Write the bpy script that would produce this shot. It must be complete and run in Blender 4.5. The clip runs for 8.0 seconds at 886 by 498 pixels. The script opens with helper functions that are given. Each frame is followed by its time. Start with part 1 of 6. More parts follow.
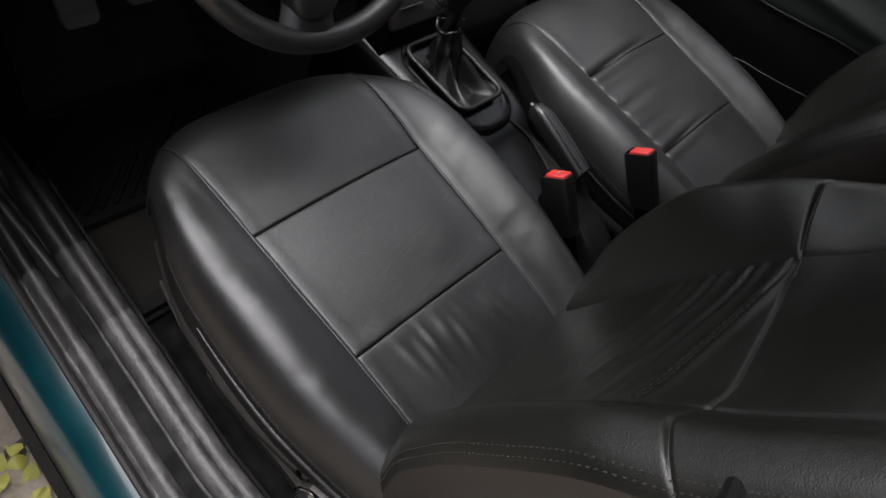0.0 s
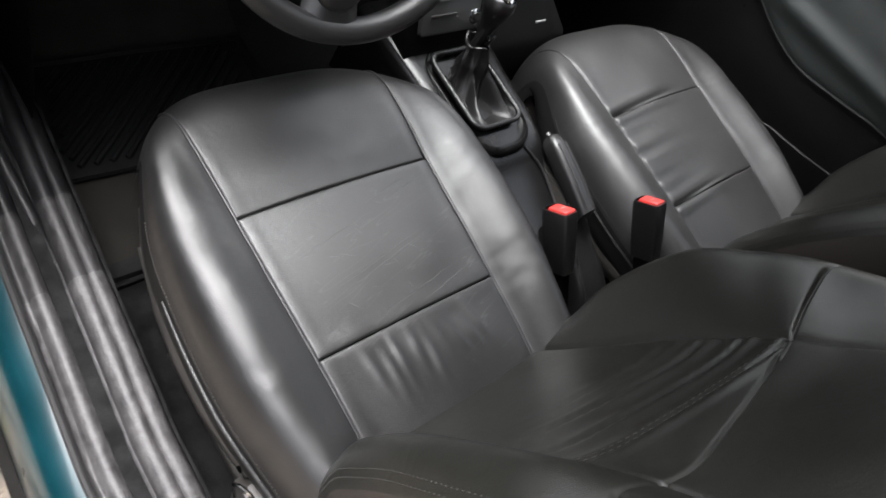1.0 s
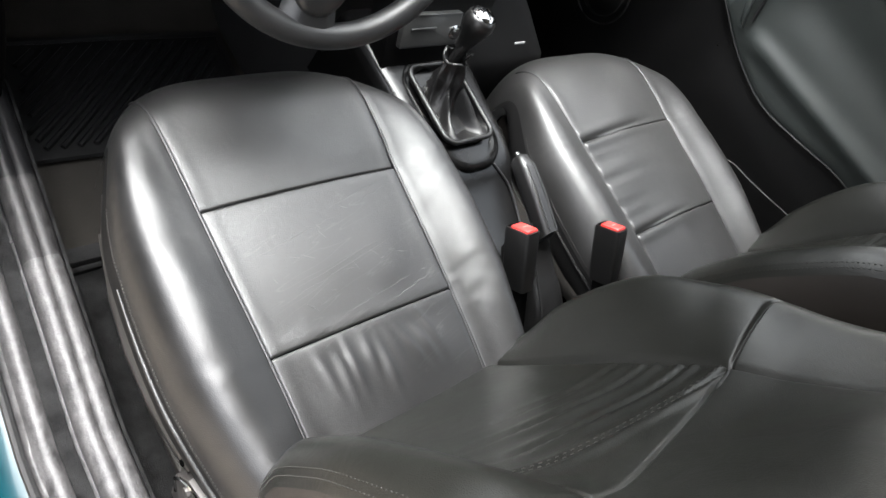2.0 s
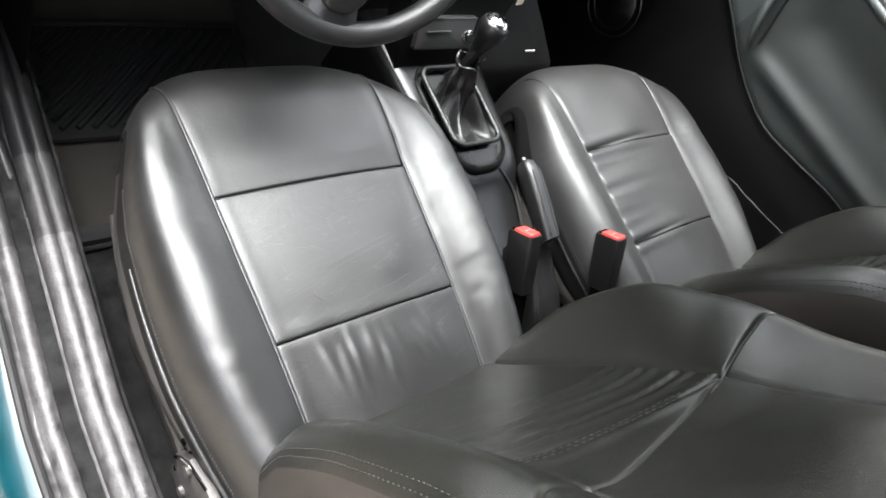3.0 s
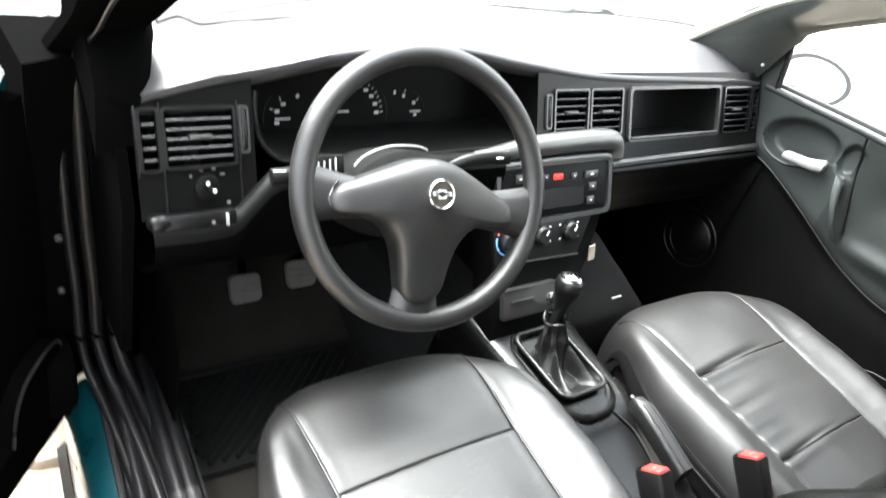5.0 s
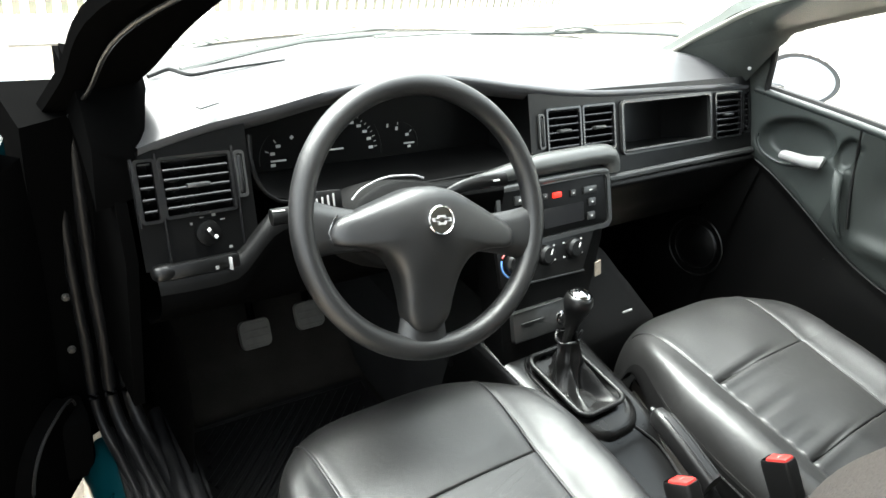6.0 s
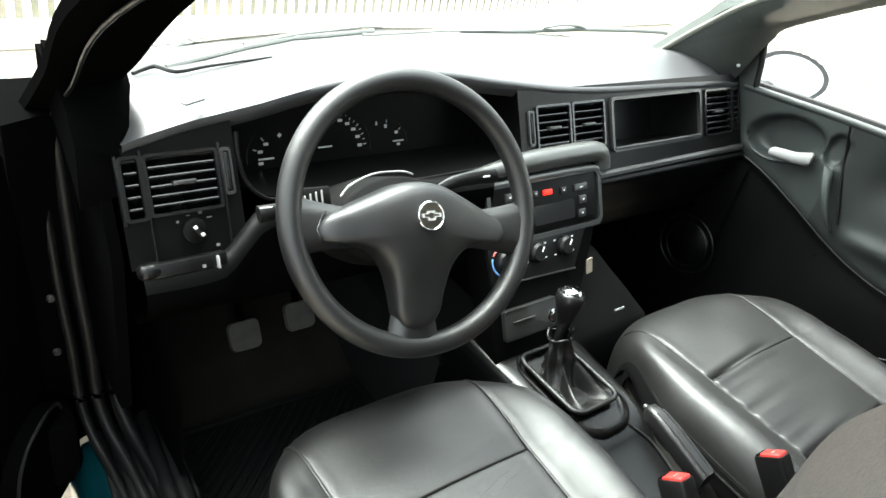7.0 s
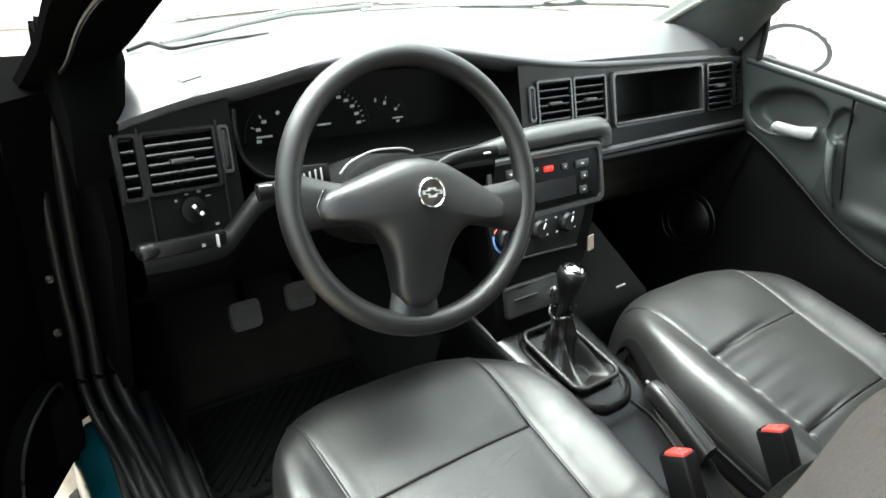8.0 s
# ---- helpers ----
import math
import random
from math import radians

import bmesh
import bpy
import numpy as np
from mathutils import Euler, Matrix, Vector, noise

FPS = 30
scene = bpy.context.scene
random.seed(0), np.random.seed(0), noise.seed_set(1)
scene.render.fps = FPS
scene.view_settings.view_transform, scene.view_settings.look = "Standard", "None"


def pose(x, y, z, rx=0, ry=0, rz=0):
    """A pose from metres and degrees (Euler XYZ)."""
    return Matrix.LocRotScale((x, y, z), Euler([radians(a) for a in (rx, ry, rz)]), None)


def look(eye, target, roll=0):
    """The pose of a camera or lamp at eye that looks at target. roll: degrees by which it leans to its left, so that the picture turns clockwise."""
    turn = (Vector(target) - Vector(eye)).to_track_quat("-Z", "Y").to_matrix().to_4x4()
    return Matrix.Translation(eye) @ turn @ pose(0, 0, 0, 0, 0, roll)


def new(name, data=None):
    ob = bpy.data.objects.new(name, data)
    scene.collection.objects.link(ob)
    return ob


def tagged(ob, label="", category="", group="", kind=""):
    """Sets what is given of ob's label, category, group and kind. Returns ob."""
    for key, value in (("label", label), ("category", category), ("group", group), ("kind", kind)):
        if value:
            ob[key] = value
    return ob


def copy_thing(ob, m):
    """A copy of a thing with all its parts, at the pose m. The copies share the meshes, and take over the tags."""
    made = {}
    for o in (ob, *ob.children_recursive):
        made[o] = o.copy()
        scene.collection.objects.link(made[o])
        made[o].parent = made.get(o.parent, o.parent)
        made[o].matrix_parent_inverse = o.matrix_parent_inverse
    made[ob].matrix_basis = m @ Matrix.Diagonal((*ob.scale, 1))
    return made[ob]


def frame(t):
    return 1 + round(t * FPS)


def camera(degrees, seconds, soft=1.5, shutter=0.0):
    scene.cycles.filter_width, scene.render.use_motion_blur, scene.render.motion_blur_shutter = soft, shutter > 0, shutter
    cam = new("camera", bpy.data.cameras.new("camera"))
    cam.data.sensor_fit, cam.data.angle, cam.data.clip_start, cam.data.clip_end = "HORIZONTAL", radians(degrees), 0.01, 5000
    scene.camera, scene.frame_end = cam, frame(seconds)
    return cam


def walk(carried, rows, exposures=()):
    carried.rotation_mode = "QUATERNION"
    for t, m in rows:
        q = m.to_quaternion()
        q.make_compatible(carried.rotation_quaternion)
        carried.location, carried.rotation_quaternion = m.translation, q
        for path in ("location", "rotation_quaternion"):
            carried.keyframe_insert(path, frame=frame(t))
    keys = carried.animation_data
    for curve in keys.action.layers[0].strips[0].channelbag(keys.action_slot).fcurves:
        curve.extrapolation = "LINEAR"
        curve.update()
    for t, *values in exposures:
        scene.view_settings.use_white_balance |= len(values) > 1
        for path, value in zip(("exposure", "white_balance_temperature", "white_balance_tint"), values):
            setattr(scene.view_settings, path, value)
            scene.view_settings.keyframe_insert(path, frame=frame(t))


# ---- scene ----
cam = camera(63.7, 8.0, shutter=0.5)
PATH = [
    (0, (-0.89, -0.016, 1.317), (0.325, 0.361, -0.227), 33.7),
    (0.5, (-0.866, -0.026, 1.311), (0.318, 0.385, -0.247), 37.4),
    (1, (-0.853, -0.02, 1.306), (0.363, 0.395, -0.227), 42.4),
    (1.5, (-0.847, -0.029, 1.316), (0.442, 0.376, -0.16), 45.8),
    (1.7, (-0.8478, -0.0314, 1.3185), (0.3134, 0.3334, -0.0077), 46.44),
    (2.8, (-0.8729, -0.0341, 1.3210), (0.2798, 0.3313, -0.0123), 50.49),
    (3, (-0.879, -0.036, 1.324), (0.422, 0.37, -0.14), 50.8),
    (3.5, (-0.883, -0.045, 1.327), (0.458, 0.347, -0.104), 50.4),
    (4, (-0.865, -0.058, 1.337), (0.467, 0.453, -0.065), 45.3),
    (4.2, (-0.8635, -0.0675, 1.3462), (0.3075, 0.4846, 0.0957), 41.05),
    (4.5, (-0.865, -0.085, 1.362), (0.37, 0.789, 0.054), 31.0),
    (4.8, (-0.8741, -0.1012, 1.3688), (0.1822, 0.8789, 0.2901), 22.83),
    (5, (-0.879, -0.11, 1.372), (0.267, 1.078, 0.243), 18.5),
    (5.2, (-0.8776, -0.1144, 1.3727), (0.1607, 0.9790, 0.3897), 15.30),
    (6.3, (-0.8758, -0.1203, 1.3597), (0.1544, 1.0089, 0.4091), 12.63),
    (6.5, (-0.875, -0.121, 1.357), (0.278, 1.125, 0.299), 13.0),
    (7, (-0.871, -0.121, 1.351), (0.294, 1.127, 0.309), 12.5),
    (7.5, (-0.871, -0.115, 1.345), (0.31, 1.12, 0.305), 11.8),
    (8, (-0.869, -0.117, 1.345), (0.285, 1.1, 0.255), 12.3),
]
EXPOSURES = [(0, 1.52, 6300, 14), (0.5, 2.22, 6300, 13), (1.0, 2.75, 6300, 12), (1.7, 3.30, 6300, 10), (3.0, 3.60, 6300, 9), (4.0, 3.70, 6300, 9), (5.0, 4.12, 6300, 7), (6.3, 3.45, 6300, 1), (8, 3.35, 6250, -1)]
walk(cam, [(t, look(eye, target, roll)) for t, eye, target, roll in PATH], EXPOSURES)

# ---- world, sun, exposure ----
world = bpy.data.worlds.new("overcast_sky")
scene.world = world
world.use_nodes = True
wn = world.node_tree
sky = wn.nodes.new("ShaderNodeTexSky")
sky.sky_type = 'NISHITA'
sky.sun_disc = False
sky.sun_elevation, sky.sun_rotation = radians(62), radians(-14)
sky.dust_density, sky.air_density, sky.ozone_density = 10.0, 0.8, 0.2
wn.nodes["Background"].inputs[1].default_value = 0.15
haze = wn.nodes.new("ShaderNodeHueSaturation")
haze.inputs["Saturation"].default_value = 0.25
wn.links.new(sky.outputs[0], haze.inputs["Color"])
wn.links.new(haze.outputs[0], wn.nodes["Background"].inputs[0])
sun = bpy.data.lights.new("sun", 'SUN')
sun.energy, sun.angle, sun.color = 0.5, radians(80), (1.0, 0.99, 0.97)
sun_ob = new("sun", sun)
sun_ob.matrix_world = look((-0.6, 2.5, 4.9), (0, 0, 0))

# ---- materials ----
def material(name, color, rough=0.5, metal=0.0, grain=0.0, grain_scale=400.0, blotch=0.0, blotch_scale=12.0,
             spec=0.5, bump=0.0, bump_scale=300.0, kind='noise', coat=0.0, color2=None, per_object=0.0, rough_var=0.1, crease=0.0, contrast=0.5, scratch=0.0):
    m = bpy.data.materials.new(name)
    m.use_nodes = True
    nt = m.node_tree
    b = nt.nodes["Principled BSDF"]
    b.inputs["Metallic"].default_value = metal
    b.inputs["Specular IOR Level"].default_value = spec
    b.inputs["Coat Weight"].default_value = coat
    b.inputs["Coat Roughness"].default_value = 0.05
    tc = nt.nodes.new("ShaderNodeTexCoord")
    co = tc.outputs["Object"]
    big = nt.nodes.new("ShaderNodeTexNoise")
    big.inputs["Scale"].default_value, big.inputs["Detail"].default_value = blotch_scale, 5
    nt.links.new(co, big.inputs["Vector"])
    fine = nt.nodes.new("ShaderNodeTexNoise")
    fine.inputs["Scale"].default_value, fine.inputs["Detail"].default_value = grain_scale, 3
    nt.links.new(co, fine.inputs["Vector"])
    mix = nt.nodes.new("ShaderNodeMix")
    mix.data_type = 'RGBA'
    c2 = color2 or tuple(min(1.0, c * (1 + blotch)) for c in color)
    c1 = color if color2 else tuple(c * (1 - blotch * 0.6) for c in color)
    mix.inputs["A"].default_value, mix.inputs["B"].default_value = (*c1, 1), (*c2, 1)
    wide = nt.nodes.new("ShaderNodeMapRange")
    wide.inputs["From Min"].default_value, wide.inputs["From Max"].default_value = 0.5 - contrast, 0.5 + contrast
    nt.links.new(big.outputs["Fac"], wide.inputs["Value"])
    nt.links.new(wide.outputs["Result"], mix.inputs["Factor"])
    out = mix.outputs["Result"]
    if grain or per_object:
        hsv = nt.nodes.new("ShaderNodeHueSaturation")
        nt.links.new(out, hsv.inputs["Color"])
        mr = nt.nodes.new("ShaderNodeMapRange")
        mr.inputs["To Min"].default_value, mr.inputs["To Max"].default_value = 1 - grain, 1 + grain
        nt.links.new(fine.outputs["Fac"], mr.inputs["Value"])
        val = mr.outputs["Result"]
        if per_object:
            info = nt.nodes.new("ShaderNodeObjectInfo")
            mo = nt.nodes.new("ShaderNodeMapRange")
            mo.inputs["To Min"].default_value, mo.inputs["To Max"].default_value = 1 - per_object, 1 + per_object
            nt.links.new(info.outputs["Random"], mo.inputs["Value"])
            mu = nt.nodes.new("ShaderNodeMath")
            mu.operation = 'MULTIPLY'
            nt.links.new(val, mu.inputs[0])
            nt.links.new(mo.outputs["Result"], mu.inputs[1])
            val = mu.outputs[0]
        nt.links.new(val, hsv.inputs["Value"])
        out = hsv.outputs["Color"]
    if scratch:
        # hairline scuffs that run aslant, where the grain has rubbed pale
        st = nt.nodes.new("ShaderNodeMapping")
        st.inputs["Rotation"].default_value = (0, 0, radians(-14))
        nt.links.new(co, st.inputs["Vector"])
        sm = nt.nodes.new("ShaderNodeMapping")
        sm.inputs["Scale"].default_value = (5.0, 62, 5)
        nt.links.new(st.outputs[0], sm.inputs["Vector"])
        sn = nt.nodes.new("ShaderNodeTexNoise")
        sn.inputs["Scale"].default_value, sn.inputs["Detail"].default_value, sn.inputs["Distortion"].default_value = 1.0, 1.5, 0.08
        nt.links.new(sm.outputs[0], sn.inputs["Vector"])
        off = nt.nodes.new("ShaderNodeMath")
        off.operation = 'SUBTRACT'
        off.inputs[1].default_value = 0.5
        nt.links.new(sn.outputs["Fac"], off.inputs[0])
        ab = nt.nodes.new("ShaderNodeMath")
        ab.operation = 'ABSOLUTE'
        nt.links.new(off.outputs[0], ab.inputs[0])
        line = nt.nodes.new("ShaderNodeMapRange")
        line.inputs["From Min"].default_value, line.inputs["From Max"].default_value = 0.0, 0.009
        line.inputs["To Min"].default_value, line.inputs["To Max"].default_value = scratch, 0.0
        nt.links.new(ab.outputs[0], line.inputs["Value"])
        gate = nt.nodes.new("ShaderNodeMath")
        gate.operation = 'MULTIPLY'
        nt.links.new(line.outputs[0], gate.inputs[0])
        nt.links.new(wide.outputs["Result"], gate.inputs[1])
        sx = nt.nodes.new("ShaderNodeMix")
        sx.data_type = 'RGBA'
        sx.inputs["B"].default_value = (0.048, 0.048, 0.046, 1)
        nt.links.new(gate.outputs[0], sx.inputs["Factor"])
        nt.links.new(out, sx.inputs["A"])
        out = sx.outputs["Result"]
    nt.links.new(out, b.inputs["Base Color"])
    rr = nt.nodes.new("ShaderNodeMapRange")
    rr.inputs["To Min"].default_value, rr.inputs["To Max"].default_value = max(0.02, rough - rough_var), min(1, rough + rough_var)
    nt.links.new(big.outputs["Fac"], rr.inputs["Value"])
    nt.links.new(rr.outputs["Result"], b.inputs["Roughness"])
    if bump:
        bn = nt.nodes.new("ShaderNodeBump")
        bn.inputs["Strength"].default_value = bump
        bn.inputs["Distance"].default_value = 0.001
        if kind == 'leather':
            vo = nt.nodes.new("ShaderNodeTexVoronoi")
            vo.feature = 'DISTANCE_TO_EDGE'
            vo.inputs["Scale"].default_value = bump_scale
            nt.links.new(co, vo.inputs["Vector"])
            cr = nt.nodes.new("ShaderNodeTexNoise")
            cr.inputs["Scale"].default_value, cr.inputs["Detail"].default_value = 38, 6
            cr.inputs["Distortion"].default_value = 1.4
            nt.links.new(co, cr.inputs["Vector"])
            ad = nt.nodes.new("ShaderNodeMath")
            ad.operation = 'MULTIPLY_ADD'
            nt.links.new(cr.outputs["Fac"], ad.inputs[0])
            ad.inputs[1].default_value = 1.7
            nt.links.new(vo.outputs["Distance"], ad.inputs[2])
            last = ad.outputs[0]
            if crease:
                mp = nt.nodes.new("ShaderNodeMapping")
                mt = nt.nodes.new("ShaderNodeMapping")
                mt.inputs["Rotation"].default_value = (0, 0, radians(-12))
                nt.links.new(co, mt.inputs["Vector"])
                mp.inputs["Scale"].default_value = (9, 50, 9)
                nt.links.new(mt.outputs[0], mp.inputs["Vector"])
                ln = nt.nodes.new("ShaderNodeTexNoise")
                ln.inputs["Scale"].default_value, ln.inputs["Detail"].default_value = 1.0, 4
                ln.inputs["Distortion"].default_value = 0.6
                nt.links.new(mp.outputs[0], ln.inputs["Vector"])
                rp = nt.nodes.new("ShaderNodeMapRange")
                rp.inputs["From Min"].default_value, rp.inputs["From Max"].default_value = 0.47, 0.52
                nt.links.new(ln.outputs["Fac"], rp.inputs["Value"])
                am = nt.nodes.new("ShaderNodeMath")
                am.operation = 'MULTIPLY_ADD'
                nt.links.new(rp.outputs[0], am.inputs[0])
                am.inputs[1].default_value = crease
                nt.links.new(last, am.inputs[2])
                last = am.outputs[0]
            nt.links.new(last, bn.inputs["Height"])
        else:
            bf = nt.nodes.new("ShaderNodeTexNoise")
            bf.inputs["Scale"].default_value, bf.inputs["Detail"].default_value = bump_scale, 4
            nt.links.new(co, bf.inputs["Vector"])
            nt.links.new(bf.outputs["Fac"], bn.inputs["Height"])
        nt.links.new(bn.outputs["Normal"], b.inputs["Normal"])
    return m


def glass_material(name, tint=(1, 1, 1)):
    m = bpy.data.materials.new(name)
    m.use_nodes = True
    nt = m.node_tree
    nt.nodes.remove(nt.nodes["Principled BSDF"])
    tr, gl, mx = (nt.nodes.new(k) for k in ("ShaderNodeBsdfTransparent", "ShaderNodeBsdfGlossy", "ShaderNodeMixShader"))
    tr.inputs[0].default_value = (*tint, 1)
    gl.inputs["Roughness"].default_value = 0.03
    mx.inputs[0].default_value = 0.05
    nt.links.new(tr.outputs[0], mx.inputs[1])
    nt.links.new(gl.outputs[0], mx.inputs[2])
    nt.links.new(mx.outputs[0], nt.nodes["Material Output"].inputs[0])
    return m


def glow_material(name, color, strength):
    m = material(name, color, 0.4)
    b = m.node_tree.nodes["Principled BSDF"]
    b.inputs["Emission Color"].default_value = (*color, 1)
    b.inputs["Emission Strength"].default_value = strength
    return m


LEATHER = material("black_leather", (0.0050, 0.0050, 0.0050), 0.42, blotch=0.3, blotch_scale=16, bump=0.24, bump_scale=520, kind='leather', rough_var=0.12, spec=0.57)
# passenger leather coloured paler, for the windscreen light on it
LEATHER_LIT = material("lit_black_leather", (0.0075, 0.0075, 0.0073), 0.47, blotch=0.35, blotch_scale=12, bump=0.22, bump_scale=520, kind='leather', rough_var=0.12, spec=0.62)
LEATHER_WORN = material("worn_black_leather", (0.0058, 0.0058, 0.0058), 0.42, blotch=0.4, blotch_scale=22, bump=0.26, bump_scale=480, kind='leather', rough_var=0.14, crease=0.2, spec=0.624, scratch=0.6)
LEATHER_CREASE = material("bright_crease_leather", (0.030, 0.030, 0.029), 0.6, blotch=0.4, blotch_scale=30, spec=0.5)
# olive-tinted leather, its shine cut to stand for the backrests' shade
LEATHER_BACK = material("shaded_black_leather", (0.0055, 0.0057, 0.0048), 0.34, blotch=0.4, blotch_scale=11, bump=0.26, bump_scale=520, kind='leather', rough_var=0.12, spec=0.30)
LEATHER_LOW = material("dull_black_leather", (0.004, 0.004, 0.004), 0.6, blotch=0.3, bump=0.16, bump_scale=520, kind='leather', spec=0.16)
LEATHER_SIDE = material("brown_black_leather", (0.0144, 0.012, 0.0104), 0.50, blotch=0.3, bump=0.16, bump_scale=520, kind='leather', spec=0.312)
THREAD = material("grey_thread", (0.022, 0.021, 0.019), 0.7, spec=0.26)
PLASTIC = material("black_grained_plastic", (0.0028, 0.0028, 0.0028), 0.32, grain=0.2, grain_scale=900, bump=0.3, bump_scale=1100, blotch=0.4, spec=0.286)
PLASTIC_TOP = material("charcoal_soft_plastic", (0.0062, 0.0064, 0.0066), 0.40, grain=0.2, grain_scale=700, bump=0.30, bump_scale=900, blotch=0.25, spec=0.62)
PLASTIC_SMOOTH = material("smooth_black_plastic", (0.0048, 0.0048, 0.0048), 0.32, blotch=0.2, bump=0.05, spec=0.442)
PIPING = material("glossy_leather_piping", (0.010, 0.010, 0.0105), 0.44, blotch=0.3, blotch_scale=40, bump=0.2, spec=0.5)
TRIM = material("grey_seat_trim", (0.034, 0.032, 0.029), 0.45, blotch=0.6, blotch_scale=40, spec=0.4)
PEDAL = material("worn_grey_pedal_rubber", (0.104, 0.1, 0.092), 0.7, blotch=0.4, blotch_scale=50, bump=0.3, bump_scale=300, spec=0.13)
GAITER = material("soft_black_gaiter_leather", (0.0042, 0.0042, 0.0042), 0.36, blotch=0.4, blotch_scale=30, bump=0.5, bump_scale=350, kind='leather', spec=0.36)
PALE_RUBBER = material("sun_bleached_rubber", (0.18, 0.188, 0.176), 0.6, blotch=0.4, blotch_scale=30, spec=0.52)
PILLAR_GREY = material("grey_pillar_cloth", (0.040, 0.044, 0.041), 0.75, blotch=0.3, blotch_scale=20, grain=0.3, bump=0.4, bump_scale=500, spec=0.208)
PLASTIC_GREY = material("dark_grey_plastic", (0.018, 0.0184, 0.018), 0.34, blotch=0.3, grain=0.15, bump=0.15, bump_scale=900, spec=0.936)
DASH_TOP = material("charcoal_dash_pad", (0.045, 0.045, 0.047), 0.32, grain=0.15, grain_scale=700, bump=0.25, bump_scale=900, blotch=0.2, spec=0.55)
DOOR_PLASTIC = material("green_grey_door_plastic", (0.027, 0.032, 0.0305), 0.46, blotch=0.3, grain=0.15, bump=0.3, bump_scale=800, spec=0.50)
# padded panel in a darker tone than the handle panel
DOOR_PAD = material("dark_green_grey_door_pad", (0.017, 0.020, 0.019), 0.44, blotch=0.3, grain=0.15, bump=0.3, bump_scale=700, spec=0.36)
GLOSS_TRIM = material("glossy_black_trim", (0.0048, 0.0048, 0.0052), 0.24, blotch=0.2, spec=1.)
DARK_SOFT = material("dull_black_shroud", (0.006, 0.006, 0.006), 0.7, blotch=0.3, grain=0.2, bump=0.3, bump_scale=900, spec=0.052)
RUBBER = material("black_rubber", (0.0065, 0.0065, 0.0065), 0.5, blotch=0.5, blotch_scale=30, bump=0.3, bump_scale=200, spec=0.24)
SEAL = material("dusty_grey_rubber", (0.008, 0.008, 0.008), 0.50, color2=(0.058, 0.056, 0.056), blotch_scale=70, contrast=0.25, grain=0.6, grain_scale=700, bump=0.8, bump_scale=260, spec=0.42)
# rubber darkened in two steps, for the shaded front of the sill
HALF_SHADED_SEAL = material("half_shaded_grey_rubber", (0.006, 0.006, 0.006), 0.48, color2=(0.028, 0.027, 0.027), blotch_scale=70, contrast=0.25, grain=0.6, grain_scale=700, bump=0.6, bump_scale=260, spec=0.27)
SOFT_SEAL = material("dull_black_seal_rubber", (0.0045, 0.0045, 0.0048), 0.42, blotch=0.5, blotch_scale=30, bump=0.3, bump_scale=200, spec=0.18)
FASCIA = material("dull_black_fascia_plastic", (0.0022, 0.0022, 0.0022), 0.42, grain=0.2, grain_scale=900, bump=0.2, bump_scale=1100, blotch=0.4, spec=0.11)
CONSOLE = material("satin_black_console_plastic", (0.0028, 0.0028, 0.0028), 0.25, blotch=0.4, blotch_scale=14, bump=0.06, bump_scale=900, rough_var=0.08, spec=0.34)
CARPET = material("brown_grey_carpet", (0.0250, 0.0232, 0.0205), 0.95, blotch=0.6, blotch_scale=14, grain=0.5, grain_scale=900, bump=0.9, bump_scale=900, spec=0.052)
CARPET_DARK = material("black_carpet", (0.014, 0.014, 0.014), 0.95, blotch=0.5, grain=0.5, grain_scale=800, bump=0.9, bump_scale=800, spec=0.078)
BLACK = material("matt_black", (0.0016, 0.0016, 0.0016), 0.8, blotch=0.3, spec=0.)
TEAL = material("teal_metallic_paint", (0.0006, 0.016, 0.021), 0.30, metal=0.1, coat=0.35, blotch=0.7, blotch_scale=14, contrast=0.3, spec=0.338)
PAINT_GLOSS = material("glossy_teal_paint", (0.004, 0.06, 0.075), 0.25, metal=0.3, coat=1.0, blotch=0.2, blotch_scale=6)
BAR_GREY = material("satin_grey_plastic", (0.044, 0.046, 0.044), 0.36, blotch=0.2, grain=0.15, bump=0.15, bump_scale=900, spec=1.)
FELT = material("black_felt", (0.016, 0.016, 0.016), 0.95, color2=(0.0024, 0.0024, 0.0024), blotch_scale=45, contrast=0.25, grain=0.5, grain_scale=700, bump=0.9, bump_scale=600, spec=0.052)
CHROME = material("chrome", (0.55, 0.55, 0.55), 0.12, metal=1.0, rough_var=0.05)
STEEL = material("dull_steel", (0.032, 0.03, 0.028), 0.5, metal=0.2, blotch=0.7, blotch_scale=60, spec=0.39)
SILVER = material("silver_grey_plastic", (0.28, 0.28, 0.28), 0.32, blotch=0.1, spec=1.)
RED = material("red_plastic", (0.4, 0.024, 0.02), 0.35, blotch=0.2, blotch_scale=60, spec=0.78)
RED_GLOW = glow_material("red_lamp_button", (0.6, 0.02, 0.012), 0.2)
WHITE_MARK = material("white_printing", (0.56, 0.56, 0.54), 0.5, spec=0.26)
DIM_MARK = material("grey_printing", (0.16, 0.16, 0.155), 0.5, spec=0.26)
BLUE_MARK = material("blue_printing", (0.16, 0.36, 0.8), 0.5, spec=0.8)
BADGE = material("dark_red_enamel", (0.045, 0.007, 0.006), 0.45, blotch=0.6, blotch_scale=60, spec=0.08)
DARK_GLASS = material("dark_display", (0.012, 0.012, 0.0128), 0.15, coat=0.1, spec=0.39)
GLASS = glass_material("clear_glass", (0.93, 0.96, 0.95))
SCREEN_GLASS = glass_material("tinted_dusty_windscreen_glass", (0.84, 0.87, 0.86))
